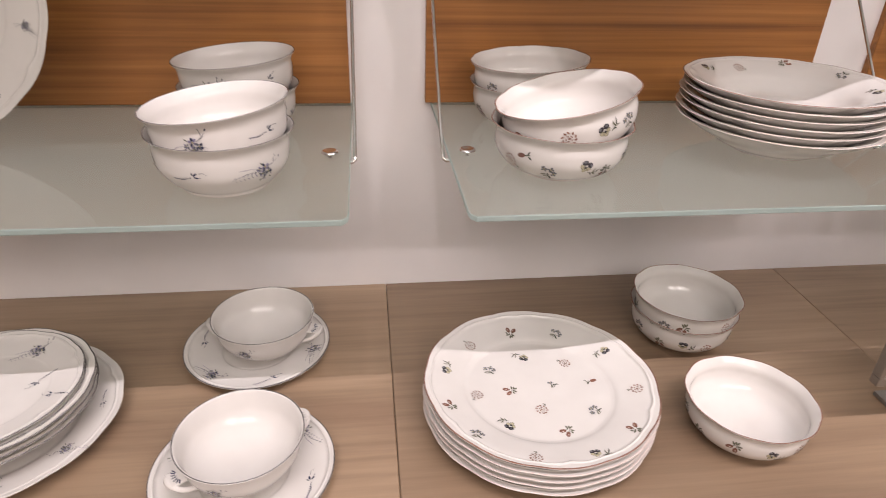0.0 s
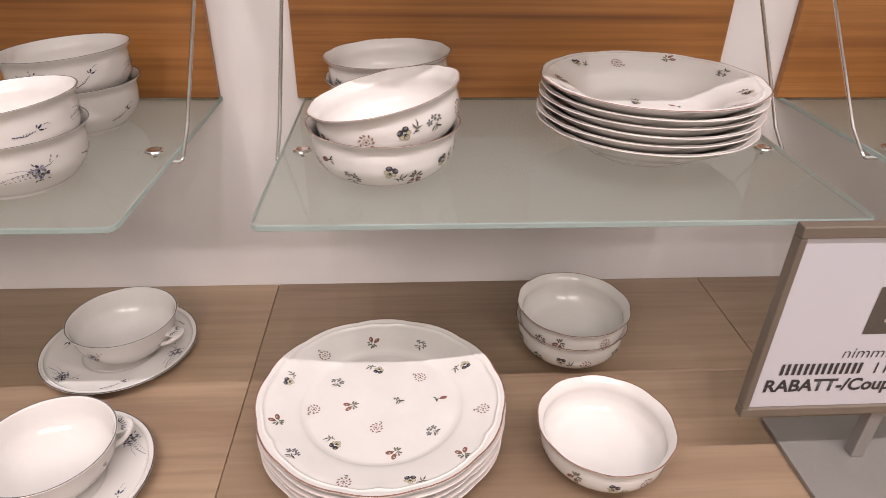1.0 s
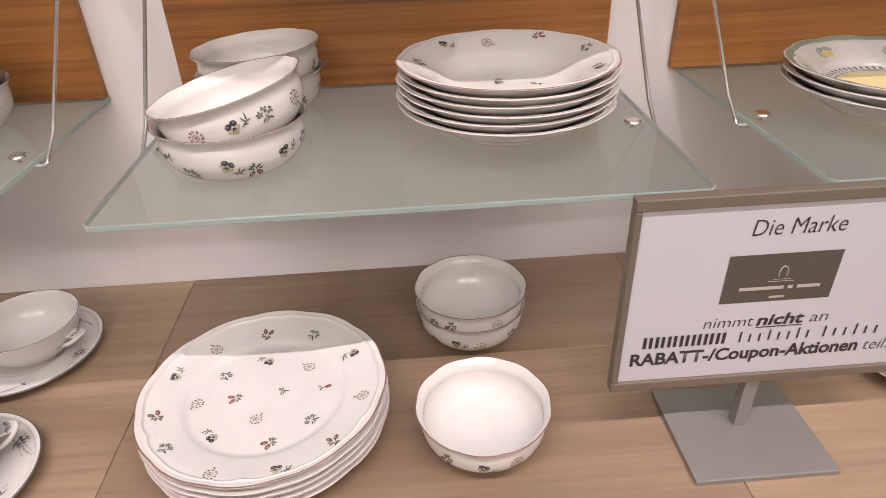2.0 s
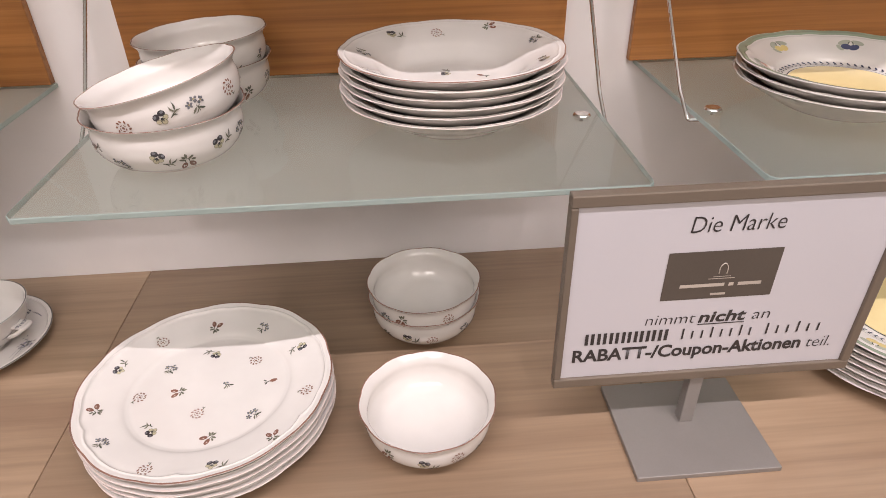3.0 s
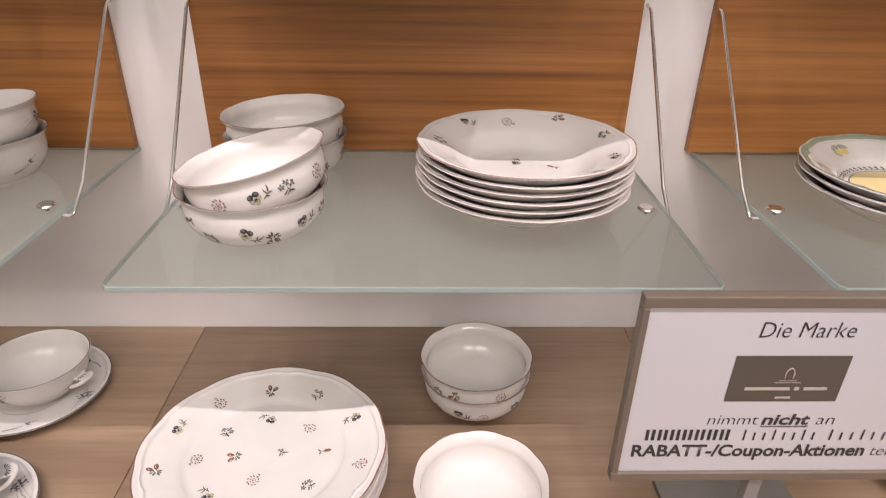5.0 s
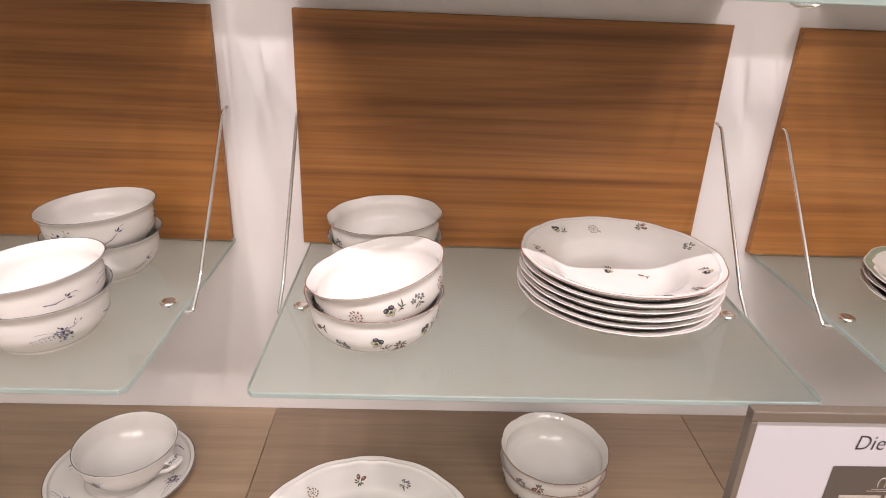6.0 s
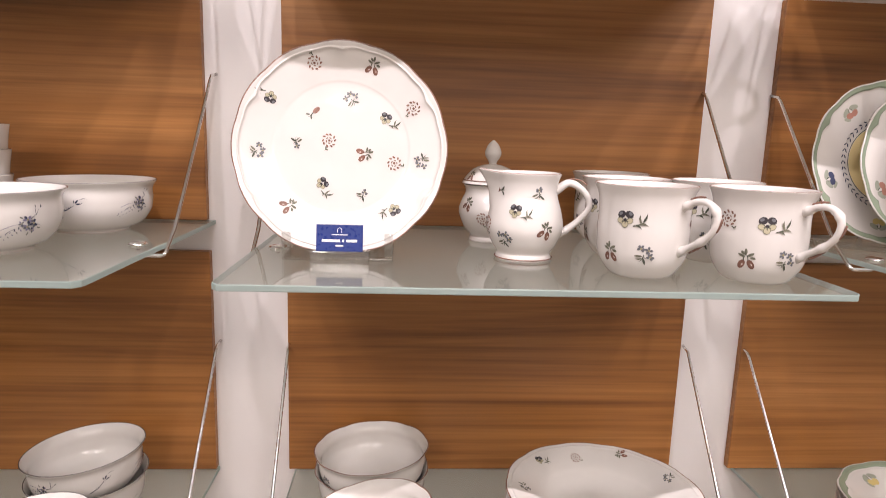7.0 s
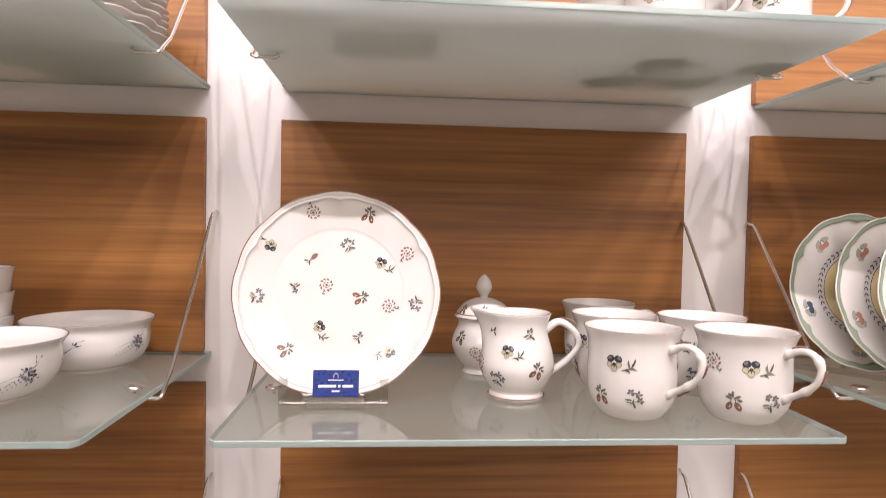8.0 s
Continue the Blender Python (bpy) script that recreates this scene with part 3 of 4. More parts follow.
def stack(shape, name, n, x, y, z, step, label, body, rim, prints, R, group, turn=0.0, size=1.0):
    """A pile of plates, each a thing of its own; the uppermost shows its prints."""
    low = plate(shape, name, pose(x, y, z, 0, 0, turn), label, body, BLUSH, (), R, group)
    for i in range(1, n - 1):
        copy_thing(low, pose(x + random.uniform(-1, 1) * 0.0012, y + random.uniform(-1, 1) * 0.0012, z + i * step, 0, 0, turn + random.uniform(-20, 20)))
    return plate(shape, name, pose(x, y, z + (n - 1) * step), label, body, rim, prints, R, group, size)


def flower_bowl(m, label, group, turn=0.0, shape=None, flowers=()):
    """flowers: (kind, angle, share of the height) of the known prints; the rest of the girth is filled by turns."""
    BOWL = shape or SMALLBOWL
    th = thing("flower_bowl", m, label, "bowl", group)
    part("body", BOWL.mesh("body", PORCELAIN, 0.0007, RIMPINK), th)
    rows = list(flowers)
    for i in range(12):
        a = turn + i * 30 + random.uniform(-4, 4)
        if all(abs((a - f[1] + 180) % 360 - 180) > 20 for f in flowers):
            rows.append((KINDS[(i * 5 + 1) % 12], a, 0.56 if i % 2 else 0.38))
    for k, a, h in rows:
        print_side(BOWL, k, radians(a), BOWL.line[BOWL.top][1] * h, th, 1.2, random.uniform(-0.5, 0.5))
    return th


def blue_bowl(shape, m, label, group, turn=0.0, high=0.5):
    th = thing("blue_sprig_bowl", m, label, "bowl", group)
    part("body", shape.mesh("body", PORCELAIN, 0.0007, RIMDARK), th)
    for i in range(6):
        print_side(shape, "sprig" if i % 2 else "branch", radians(turn + i * 60), shape.line[shape.top][1] * high, th, 1.65 if i % 2 else 1.45, random.uniform(-0.3, 0.4), "sprig_print")
    return th


def ear(name, x0, z0, x1, z1, out, mat, r=0.0036, rise=0.004):
    """A pot handle in the x-z plane, from the upper root to the lower root."""
    pts = [(x0 - 0.003, 0, z0), (x0 + out * 0.35, 0, z0 + rise), (x0 + out * 0.82, 0, z0 + rise * 0.4 - 0.003), (x0 + out, 0, z0 - (z0 - z1) * 0.33), (x0 + out * 0.72, 0, z0 - (z0 - z1) * 0.68), (x1 + out * 0.2, 0, z1 + 0.002), (x1 - 0.003, 0, z1 - 0.003)]
    return tube(name, pts, r, mat, 10, 1.35, lambda t: 1.15 - 0.35 * math.sin(math.pi * t), 6)


MUG = Turned([(0, 0.003, 0), (0.0215, 0.003, 0), (0.023, 0, 0), (0.025, 0.0004, 0), (0.030, 0.0045, 0.3), (0.0375, 0.0175, 0.5), (0.0395, 0.036, 0.5), (0.0390, 0.056, 0.5), (0.0402, 0.0695, 0.6), (0.0438, 0.0788, 0.6),
              (0.0442, 0.0798, 0.6), (0.0432, 0.0802, 0.6), (0.0412, 0.078, 0.6), (0.0380, 0.0685, 0), (0.0360, 0.055, 0), (0.0365, 0.036, 0), (0.0345, 0.019, 0), (0.025, 0.0075, 0), (0, 0.006, 0)], 12, 0.012)


def twig_handle(name, mat):
    """A mug handle bent like a knotty twig, high at the top and running straight down to its lower root."""
    pts = [(0.0365, 0, 0.0615), (0.0425, 0, 0.0655), (0.0500, 0, 0.0690), (0.0590, 0, 0.0695), (0.0665, 0, 0.0650), (0.0695, 0, 0.0565), (0.0665, 0, 0.0465), (0.0590, 0, 0.0385), (0.0500, 0, 0.0325), (0.0430, 0, 0.0285), (0.0365, 0, 0.0235)]
    knots = (0.1, 0.42, 0.72, 0.93)
    return tube(name, pts, 0.0036, mat, 10, 1.25, lambda t: 0.9 + 0.28 * max(math.exp(-((t - k) / 0.035) ** 2) for k in knots) - 0.12 * math.sin(math.pi * t), 6)


def mug(x, y, z, turn, label, pansy=-133, rose=False):
    """A bell-shaped mug; turn points its handle, pansy is the bearing of its first flower."""
    th = thing("flower_mug", pose(x, y, z, 0, 0, turn), label, "mug", "flower mugs")
    part("body", MUG.mesh("body", PORCELAIN, 0.0007, RIMPINK), th)
    h = part("handle", twig_handle("handle", PORCELAIN), th, "white porcelain handle shaped like a twig")
    for line in (((0.0445, 0, 0.0707), (0.051, 0, 0.0732), (0.0575, 0, 0.0738)), ((0.0738, 0, 0.0575), (0.0722, 0, 0.0515), (0.0695, 0, 0.0465)), ((0.0595, 0, 0.0345), (0.054, 0, 0.0305), (0.0475, 0, 0.0265))):
        part("enamel_line", tube("enamel_line", line, 0.0009, RIMPINK, 6, steps=4), h)
    first = pansy - turn
    print_side(MUG, "pansy", radians(first), 0.052, th, 1.45, 0.0)
    for k, a, zz, w in (("berry", -19, 0.0215, 0.1), ("blue", 26, 0.024, -0.6), ("rose", -46, 0.055, 0.4), ("bud", 105, 0.050, 0.3), ("rose", 150, 0.03, 1.2), ("blue", 190, 0.055, 0.5), ("berry", 225, 0.03, 0.2), ("pansy", 255, 0.055, 0.1)):
        off = (first + a + 180) % 360 - 180
        if abs(off) < 18 or (k == "rose" and a == -46 and not rose):
            continue
        print_side(MUG, k, radians(first + a), zz, th, 1.25, w)
    return th


# ---------- on the counter ----------
DINNER_PRINTS = [("rose", -0.52, 0.56), ("berry", -0.1, 0.74), ("blue", 0.33, 0.68), ("pansy", 0.71, 0.38), ("pansy", -0.78, 0.22), ("blue", -0.39, 0.27), ("pansy", -0.04, 0.42), ("rose", 0.32, 0.31), ("rose", -0.55, -0.04), ("berry", -0.26, -0.01), ("tiny", 0.12, 0.05), ("bud", 0.48, 0.05), ("rose", 0.81, -0.16), ("berry", -0.81, -0.22), ("rose", -0.04, -0.26), ("blue", 0.4, -0.31), ("blue", -0.64, -0.56), ("pansy", -0.34, -0.42), ("berry", 0.1, -0.52), ("berry", 0.61, -0.61), ("rose", -0.24, -0.84), ("pansy", 0.22, -0.84)]
stack(DINNER, "dinner_plate", 5, 0.0822, 0.890, Z_COUNTER, 0.009, "white dinner plate with scattered flowers, piled on the counter", PORCELAIN, RIMPINK, DINNER_PRINTS, 0.13, "dinner plates in a pile", 0, 1.15)

flower_bowl(pose(0.3115, 0.8475, Z_COUNTER, 0, 0, 10), "single white flowered porcelain bowl on the counter", "flower bowls", 6, None,
            (("berry", -140, 0.56), ("pansy", -107, 0.54), ("rose", -77, 0.56)))
flower_bowl(pose(0.3180, 1.029, Z_COUNTER, 0, 0, 40), "lower white porcelain flower bowl of a pair on the counter", "flower bowls", 0, None,
            (("pansy", -152, 0.52), ("rose", -125, 0.46), ("blue", -86, 0.52)))
flower_bowl(pose(0.3178, 1.027, Z_COUNTER + 0.0215, 0, 0, 75), "white porcelain flower bowl nested in another on the counter", "flower bowls", 0, None,
            (("berry", 168, 0.62), ("rose", -142, 0.64)))

CUP = Turned([(0, 0.003, 0), (0.026, 0.003, 0), (0.028, 0, 0), (0.031, 0.0004, 0), (0.032, 0.004, 0), (0.0455, 0.012, 0), (0.056, 0.026, 0), (0.0602, 0.040, 0), (0.0632, 0.0495, 0), (0.0638, 0.0506, 0), (0.0626, 0.051, 0),
              (0.0606, 0.049, 0), (0.0574, 0.039, 0), (0.053, 0.026, 0), (0.0425, 0.0145, 0), (0.025, 0.0075, 0), (0, 0.0065, 0)])


def soup_cup(x, y, turn, saucer_xy):
    s = thing("saucer", pose(*saucer_xy, Z_COUNTER), "white porcelain saucer with blue sprigs on the counter", "saucer", "saucers")
    part("body", SAUCER.mesh("body", PORCELAIN, 0.0007, RIMDARK), s)
    for i in range(6):
        a = i * 1.05 + turn * 0.02
        print_top(SAUCER, "branch" if i % 2 else "sprig", 0.072 * math.cos(a), 0.072 * math.sin(a), s, 1.7, a + 1.57, "sprig_print")
    c = thing("soup_cup", pose(x, y, Z_COUNTER + 0.0056, 0, 0, turn), "white two-handled porcelain soup cup with blue sprigs on a saucer", "cup", "soup cups")
    part("body", CUP.mesh("body", PORCELAIN, 0.0007, RIMDARK), c)
    for i, k in enumerate(("sprig", "branch", "sprig", "branch")):
        print_side(CUP, k, radians(-108 - 90 * i - turn), 0.03, c, 1.45, 0.1, "sprig_print")
    for flip in (0, 180):
        pts = [(0.0520, -0.0115, 0.0225), (0.0635, -0.0120, 0.0275), (0.0710, -0.0072, 0.0320), (0.0735, 0, 0.0328), (0.0710, 0.0072, 0.0320), (0.0635, 0.0120, 0.0275), (0.0520, 0.0115, 0.0225)]
        h = part("handle", tube("handle", pts, 0.0030, PORCELAIN, 8, 0.9, None, 5, (0, 0, 1)), c, "", pose(0, 0, 0, 0, 0, flip))
        fan = [(dot(0.0628 + 0.0045 * math.cos(a), 0.0080 * math.sin(a), 0.0030, 0.0007, a, 6), NAVY) for a in (-1.2, -0.8, -0.4, 0, 0.4, 0.8, 1.2)]
        part("thumb_rest", box("thumb_rest", 0.0565, 0.0722, -0.0090, 0.0090, 0.0325, 0.0350, PORCELAIN, 0.0011), h)
        vs, fs = [], []
        for pts2, _ in fan:
            fs.append(tuple(range(len(vs), len(vs) + len(pts2))))
            vs += [(u, v, 0.0354) for u, v in pts2]
        part("fan_print", mesh("fan_print", vs, fs, NAVY, None, False), h)


soup_cup(-0.2400, 1.0395, -12, (-0.2497, 1.0354))
soup_cup(-0.2365, 0.8360, 34, (-0.2362, 0.8307))

# pile with blue sprigs: a large plate, deep plates and small flat plates
SX, SY = -0.514, 0.921
plate(DINNER, "dinner_plate", pose(SX, SY, Z_COUNTER), "large white porcelain plate with blue sprigs under a pile of plates", PORCELAIN, CREAM, [(("sprig", "branch")[i % 2], 0.83 * math.cos(i * 0.7 - 0.5), 0.83 * math.sin(i * 0.7 - 0.5)) for i in range(9)], 0.13, "blue sprig plates", 1.5)
for i in range(3):
    plate(DEEP, "deep_plate", pose(SX, SY, Z_COUNTER + 0.0056 + i * 0.0075, 0, 0, i * 25), "white porcelain deep plate with a thin dark rim, in a pile", CREAM, RIMDARK, (), 0.109, "blue sprig plates")
plate(SALAD, "salad_plate", pose(SX, SY, Z_COUNTER + 0.0385), "white porcelain salad plate with a thin dark rim, in a pile", PORCELAIN, RIMDARK, (), 0.0985, "blue sprig plates")
plate(SALAD, "salad_plate", pose(SX, SY, Z_COUNTER + 0.045), "white porcelain salad plate with blue sprigs on top of a pile", PORCELAIN, RIMDARK, [("sprig", 0.25, 0.68), ("branch", 0.5, 0.2), ("sprig", 0.15, -0.45), ("branch", 0.78, -0.1), ("branch", -0.3, 0.1), ("sprig", -0.6, 0.5)], 0.0985, "blue sprig plates", 1.7)


def garden_plate(shape, name, m, label, R, well, fruits, top, group):
    """A plate with a green scalloped edge, a leaf garland and a yellow middle."""
    th = thing(name, m, label, "plate", group)
    part("body", shape.mesh("body", PORCELAIN), th)
    if top:
        part("green_edge", shape.ring("green_edge", R * 0.925, R * 0.985, RIMGREEN, 0.0004), th, "sage green edge band")
        part("yellow_well", shape.ring("yellow_well", 0.0005, well * 0.82, WELLYELLOW, 0.0004), th, "pale yellow middle")
        part("garland_line", shape.ring("garland_line", well * 0.83, well * 0.845, LEAF, 0.0005), th)
        vs, fs = [], []
        n = int(well * 900)
        for i in range(n):
            a = 2 * math.pi * i / n
            for s in (-1, 1):
                pts = dot(0, s * 0.0017, 0.0025, 0.0008, s * 0.55, 6)
                first = len(vs)
                for u, v in pts:
                    r, b = well * 0.95 + v, a + u / (well * 0.95)
                    vs.append(shape.inner(r * math.cos(b), r * math.sin(b), 0.0006))
                fs.append(tuple(range(first, len(vs))))
        part("leaf_garland", mesh("leaf_garland", vs, fs, NAVY, None, False), th, "dark leaf garland")
        for i, (k, a) in enumerate(fruits):
            a = radians(a)
            rr = (R * 0.93 + well) / 2
            print_top(shape, k, rr * math.cos(a), rr * math.sin(a), th, 0.95 * R / 0.11, a - 1.57, "fruit_print")
    return th


FRUITS = [("cherry", 20), ("plum", 58), ("lemon", 113), ("cherry", 168), ("lemon", 235), ("plum", 300)]
UPRIGHT_FRUITS = [("cherry", 128), ("plum", 197), ("lemon", 262), ("cherry", 330), ("plum", 45)]
for i in range(7):
    garden_plate(DINNER, "garden_plate", pose(0.882, 0.925, Z_COUNTER + i * 0.0082, 0, 0, i * 17), "green-edged white plate with fruits, piled on the counter", 0.13, 0.083, FRUITS, i == 6, "garden plates")

# ---------- sign on the counter ----------
SGX, SGY = 0.5815, 0.8295
sign = thing("counter_sign", pose(SGX, SGY, Z_COUNTER), "printed notice in a taupe metal frame on a grey stand", "sign")
part("base_plate", box("base_plate", -0.0725, 0.0720, -0.0645, 0.0595, 0, 0.006, GREYMETAL, 0.0008), sign)
part("stem", box("stem", -0.006, 0.008, 0.0, 0.012, 0.006, 0.075, GREYMETAL, 0.001), sign)
frame_part = part("frame", box("frame_bottom", -0.1475, 0.15, -0.006, 0.006, 0.0745, 0.0850, FRAMEMETAL, 0.0012), sign)
part("frame_rail", box("frame_top", -0.1475, 0.15, -0.006, 0.006, 0.2755, 0.2865, FRAMEMETAL, 0.0012), frame_part)
for s in (-1, 1):
    part("frame_rail", box("frame_side", min(s * 0.15, s * 0.141) + (0.0025 if s < 0 else 0), max(s * 0.15, s * 0.141), -0.006, 0.006, 0.0852, 0.2753, FRAMEMETAL, 0.0012), frame_part)
sheet = part("sheet", box("sheet", -0.1408, 0.1408, -0.0025, 0.0045, 0.0852, 0.2753, PAPER, 0), sign, "white printed paper sheet")


def words(text, x0, x1, z, height, parent, slant=0.0, bold=0.0, mat=None):
    """Lettering on the sheet, from x0 to x1, standing on z."""
    c = bpy.data.curves.new("lettering", "FONT")
    c.body, c.shear, c.offset, c.resolution_u = text, slant, bold, 3
    tmp = bpy.data.objects.new("lettering", c)
    scene.collection.objects.link(tmp)
    bpy.context.view_layer.update()
    me = bpy.data.meshes.new_from_object(tmp.evaluated_get(bpy.context.evaluated_depsgraph_get()))
    bpy.data.objects.remove(tmp)
    xs = [v.co.x for v in me.vertices]
    lo, hi = min(xs), max(xs)
    for v in me.vertices:
        v.co = ((v.co.x - lo) / (hi - lo) * (x1 - x0) + x0, -0.003, v.co.y * height / 0.7 + z)
    me.materials.clear()
    me.materials.append(mat or INK)
    return part("lettering", me, parent)


def bar(x0, x1, z0, z1, parent, mat, name="bar", y=-0.0031):
    return part(name, mesh(name, [(x0, y, z0), (x1, y, z0), (x1, y, z1), (x0, y, z1)], [(0, 1, 2, 3)], mat, None, False), parent)


words("Die Marke", -0.042, 0.041, 0.2440, 0.0165, sheet, 0.1, -0.008)
bar(-0.0565, 0.0465, 0.1728, 0.2245, sheet, LOGOBROWN, "logo_field", -0.0029)
for x0, x1 in ((-0.041, 0.0), (0.004, 0.0085), (0.0125, 0.034)):
    bar(x0, x1, 0.1862, 0.1898, sheet, LOGOLIGHT, "logo_bar", -0.0033)
bar(-0.011, 0.003, 0.1765, 0.179, sheet, LOGOLIGHT, "logo_bar", -0.0033)
bar(-0.016, 0.008, 0.1945, 0.1953, sheet, LOGOLIGHT, "logo_bar", -0.0033)
bar(-0.012, 0.004, 0.1968, 0.1974, sheet, LOGOLIGHT, "logo_bar", -0.0033)
arch = [(-0.0075, 0, 0.1995), (-0.0075, 0, 0.207), (-0.004, 0, 0.211), (-0.0005, 0, 0.207), (-0.0005, 0, 0.1995)]
part("logo_arch", tube("logo_arch", [(x, -0.0033, z) for x, _, z in arch], 0.0005, LOGOLIGHT, 5, steps=4), sheet)
words("nimmt", -0.066, -0.019, 0.1450, 0.0125, sheet, 0.1, -0.012)
words("nicht", -0.0155, 0.0295, 0.1450, 0.0125, sheet, 0.12, 0.028)
bar(-0.0155, 0.0295, 0.1420, 0.1431, sheet, INK, "underline")
words("an", 0.036, 0.053, 0.1450, 0.0125, sheet, 0.1, -0.012)
for x0, x1, z1 in ((-0.121, -0.039, 0.1390),):
    for i in range(7):
        w = (x1 - x0) / 7
        bar(x0 + i * w, x0 + i * w + w * 0.27, 0.1255, z1, sheet, INK)
        bar(x0 + i * w + w * 0.48, x0 + i * w + w * 0.75, 0.1255, z1, sheet, INK)
for x0, x1 in ((-0.030, 0.045), (0.052, 0.113)):
    n = round((x1 - x0) / 0.0095)
    for i in range(n):
        w = (x1 - x0) / n
        bar(x0 + i * w + w * 0.2, x0 + i * w + w * 0.38, 0.1255, 0.1385 if i % 3 == 0 else 0.1350, sheet, INK)
words("RABATT-/Coupon-Aktionen", -0.131, 0.094, 0.1050, 0.0145, sheet, 0.0, 0.028)
words("teil.", 0.1, 0.124, 0.1050, 0.0135, sheet, 0.1, -0.012)

# ---------- on the lower glass shelves ----------
DEEP_PRINTS = [("pansy", -0.52, 0.67), ("rose", -0.08, 0.78), ("berry", 0.45, 0.77), ("blue", 0.8, 0.29), ("blue", -0.78, 0.17), ("pansy", -0.04, 0.15), ("bud", 0.29, 0.05), ("pansy", 0.77, -0.3), ("rose", -0.58, -0.62), ("blue", -0.2, -0.83), ("pansy", 0.17, -0.85), ("berry", 0.5, -0.71)]
stack(DEEP, "deep_plate", 6, 0.3532, 0.998, Z_LOW, 0.008, "white deep plate with scattered flowers, piled on a glass shelf", PORCELAIN, RIMPINK, DEEP_PRINTS, 0.109, "deep plates in a pile", 0, 1.05)

flower_bowl(pose(0.091, 0.949, Z_LOW), "white flowered bowl holding a tilted one on the glass shelf", "flower bowls", 18, None,
            (("rose", -152, 0.42), ("bud", -136, 0.6), ("blue", -115, 0.34), ("pansy", -84, 0.5), ("berry", -63, 0.32), ("pansy", -37, 0.52)))
flower_bowl(pose(0.1025, 0.948, Z_LOW + 0.0278, 0, -12.5, 0) @ pose(0, 0, 0, 0, 0, 50), "white porcelain flower bowl lying tilted in another", "flower bowls", 0, None,
            (("bud", 162, 0.6), ("rose", -156, 0.58), ("pansy", -127, 0.58), ("blue", -102, 0.6), ("rose", -70, 0.58)))
flower_bowl(pose(0.0925, 1.099, Z_LOW, 0, 0, 20), "white porcelain flower bowl under another at the shelf's back", "flower bowls")
flower_bowl(pose(0.0945, 1.099, Z_LOW + 0.0255, 0, -2.9, 0) @ pose(0, 0, 0, 0, 0, 70), "white porcelain flower bowl nested in another", "flower bowls")

blue_bowl(LOWBOWL, pose(-0.2330, 0.932, Z_LOW), "white bowl with blue sprigs holding another on glass", "blue sprig bowls", 252, 0.5)
blue_bowl(LOWBOWL, pose(-0.2295, 0.932, Z_LOW + 0.0238, 0, -5.7, 0) @ pose(0, 0, 0, 0, 0, 60), "white porcelain bowl with blue sprigs lying tilted in another", "blue sprig bowls", 259, 0.6)
blue_bowl(LOWBOWL, pose(-0.2400, 1.080, Z_LOW, 0, 0, 140), "white porcelain bowl with blue sprigs under another", "blue sprig bowls", 78, 0.42)
blue_bowl(LOWBOWL, pose(-0.2380, 1.079, Z_LOW + 0.0315, 0, -4, 0) @ pose(0, 0, 0, 0, 0, 100), "white porcelain bowl with blue sprigs nested in another", "blue sprig bowls", 210, 0.6)

plate(DINNER, "dinner_plate", pose(-0.542, 1.085, Z_LOW + 0.1305, 90 - 14, 0, 0), "large white plate with blue sprigs leaning upright on the glass shelf", PORCELAIN, CREAM, [(("sprig", "branch")[i % 2], 0.83 * math.cos(i * 0.8 - 0.2), 0.83 * math.sin(i * 0.8 - 0.2)) for i in range(8)], 0.13, "blue sprig plates")

GARDENDEEP = plate_shape(0.110, 0.0315, 0.066, 12, 0.022)
for i in range(3):
    garden_plate(GARDENDEEP, "garden_deep_plate", pose(0.764, 1.0, Z_LOW + i * 0.0088, 0, 0, 0 if i == 2 else i * 17), "green-edged deep plate with fruits, piled on a glass shelf", 0.110, 0.066, FRUITS, i == 2, "garden deep plates")

# ---------- on the middle glass shelves ----------
SALAD_PRINTS = [("rose", -0.26, 0.79), ("berry", 0.28, 0.77), ("pansy", -0.66, 0.46), ("blue", 0.08, 0.48), ("bud", -0.27, 0.34), ("pansy", 0.41, 0.30), ("rose", 0.67, 0.40), ("tiny", -0.42, 0.03), ("rose", -0.12, 0.08), ("berry", 0.21, -0.04), ("rose", 0.5, -0.12), ("blue", -0.77, -0.04),
                ("blue", 0.76, -0.10), ("pansy", -0.18, -0.33), ("tiny", 0.22, -0.41), ("berry", -0.49, -0.55), ("pansy", 0.51, -0.56)]


def standing_plate(shape, R, x, y, z, lean, label, prints, group):
    """A plate on its edge, leaning back on a clear stand."""
    up = R * math.cos(radians(lean)) + 0.0035
    th = plate(shape, "salad_plate", pose(x, y, z + up, 90 - lean, 0, 0), label, PORCELAIN, RIMPINK, prints, R, group, 1.12)
    return th


def stand(x, y, z, lean):
    th = thing("plate_stand", pose(x, y, z), "clear acrylic plate stand on the glass shelf", "stand", "plate stands")
    part("foot", box("foot", -0.05, 0.05, -0.05, 0.045, 0.0005, 0.0035, ACRYLIC, 0.001), th)
    part("lip", box("lip", -0.03, 0.03, -0.05, -0.047, 0.0035, 0.011, ACRYLIC, 0.001), th)
    for s in (-1, 1):
        part("prong", box("prong", s * 0.046 - 0.004, s * 0.046 + 0.004, -0.05, -0.046, 0.0035, 0.026, ACRYLIC, 0.001), th)
        b = part("back_arm", box("back_arm", s * 0.03 - 0.004, s * 0.03 + 0.004, -0.0015, 0.0015, 0, 0.09, ACRYLIC, 0.001), th)
        b.matrix_basis = pose(0, 0.0265, 0.003, -lean, 0, 0)
    return th


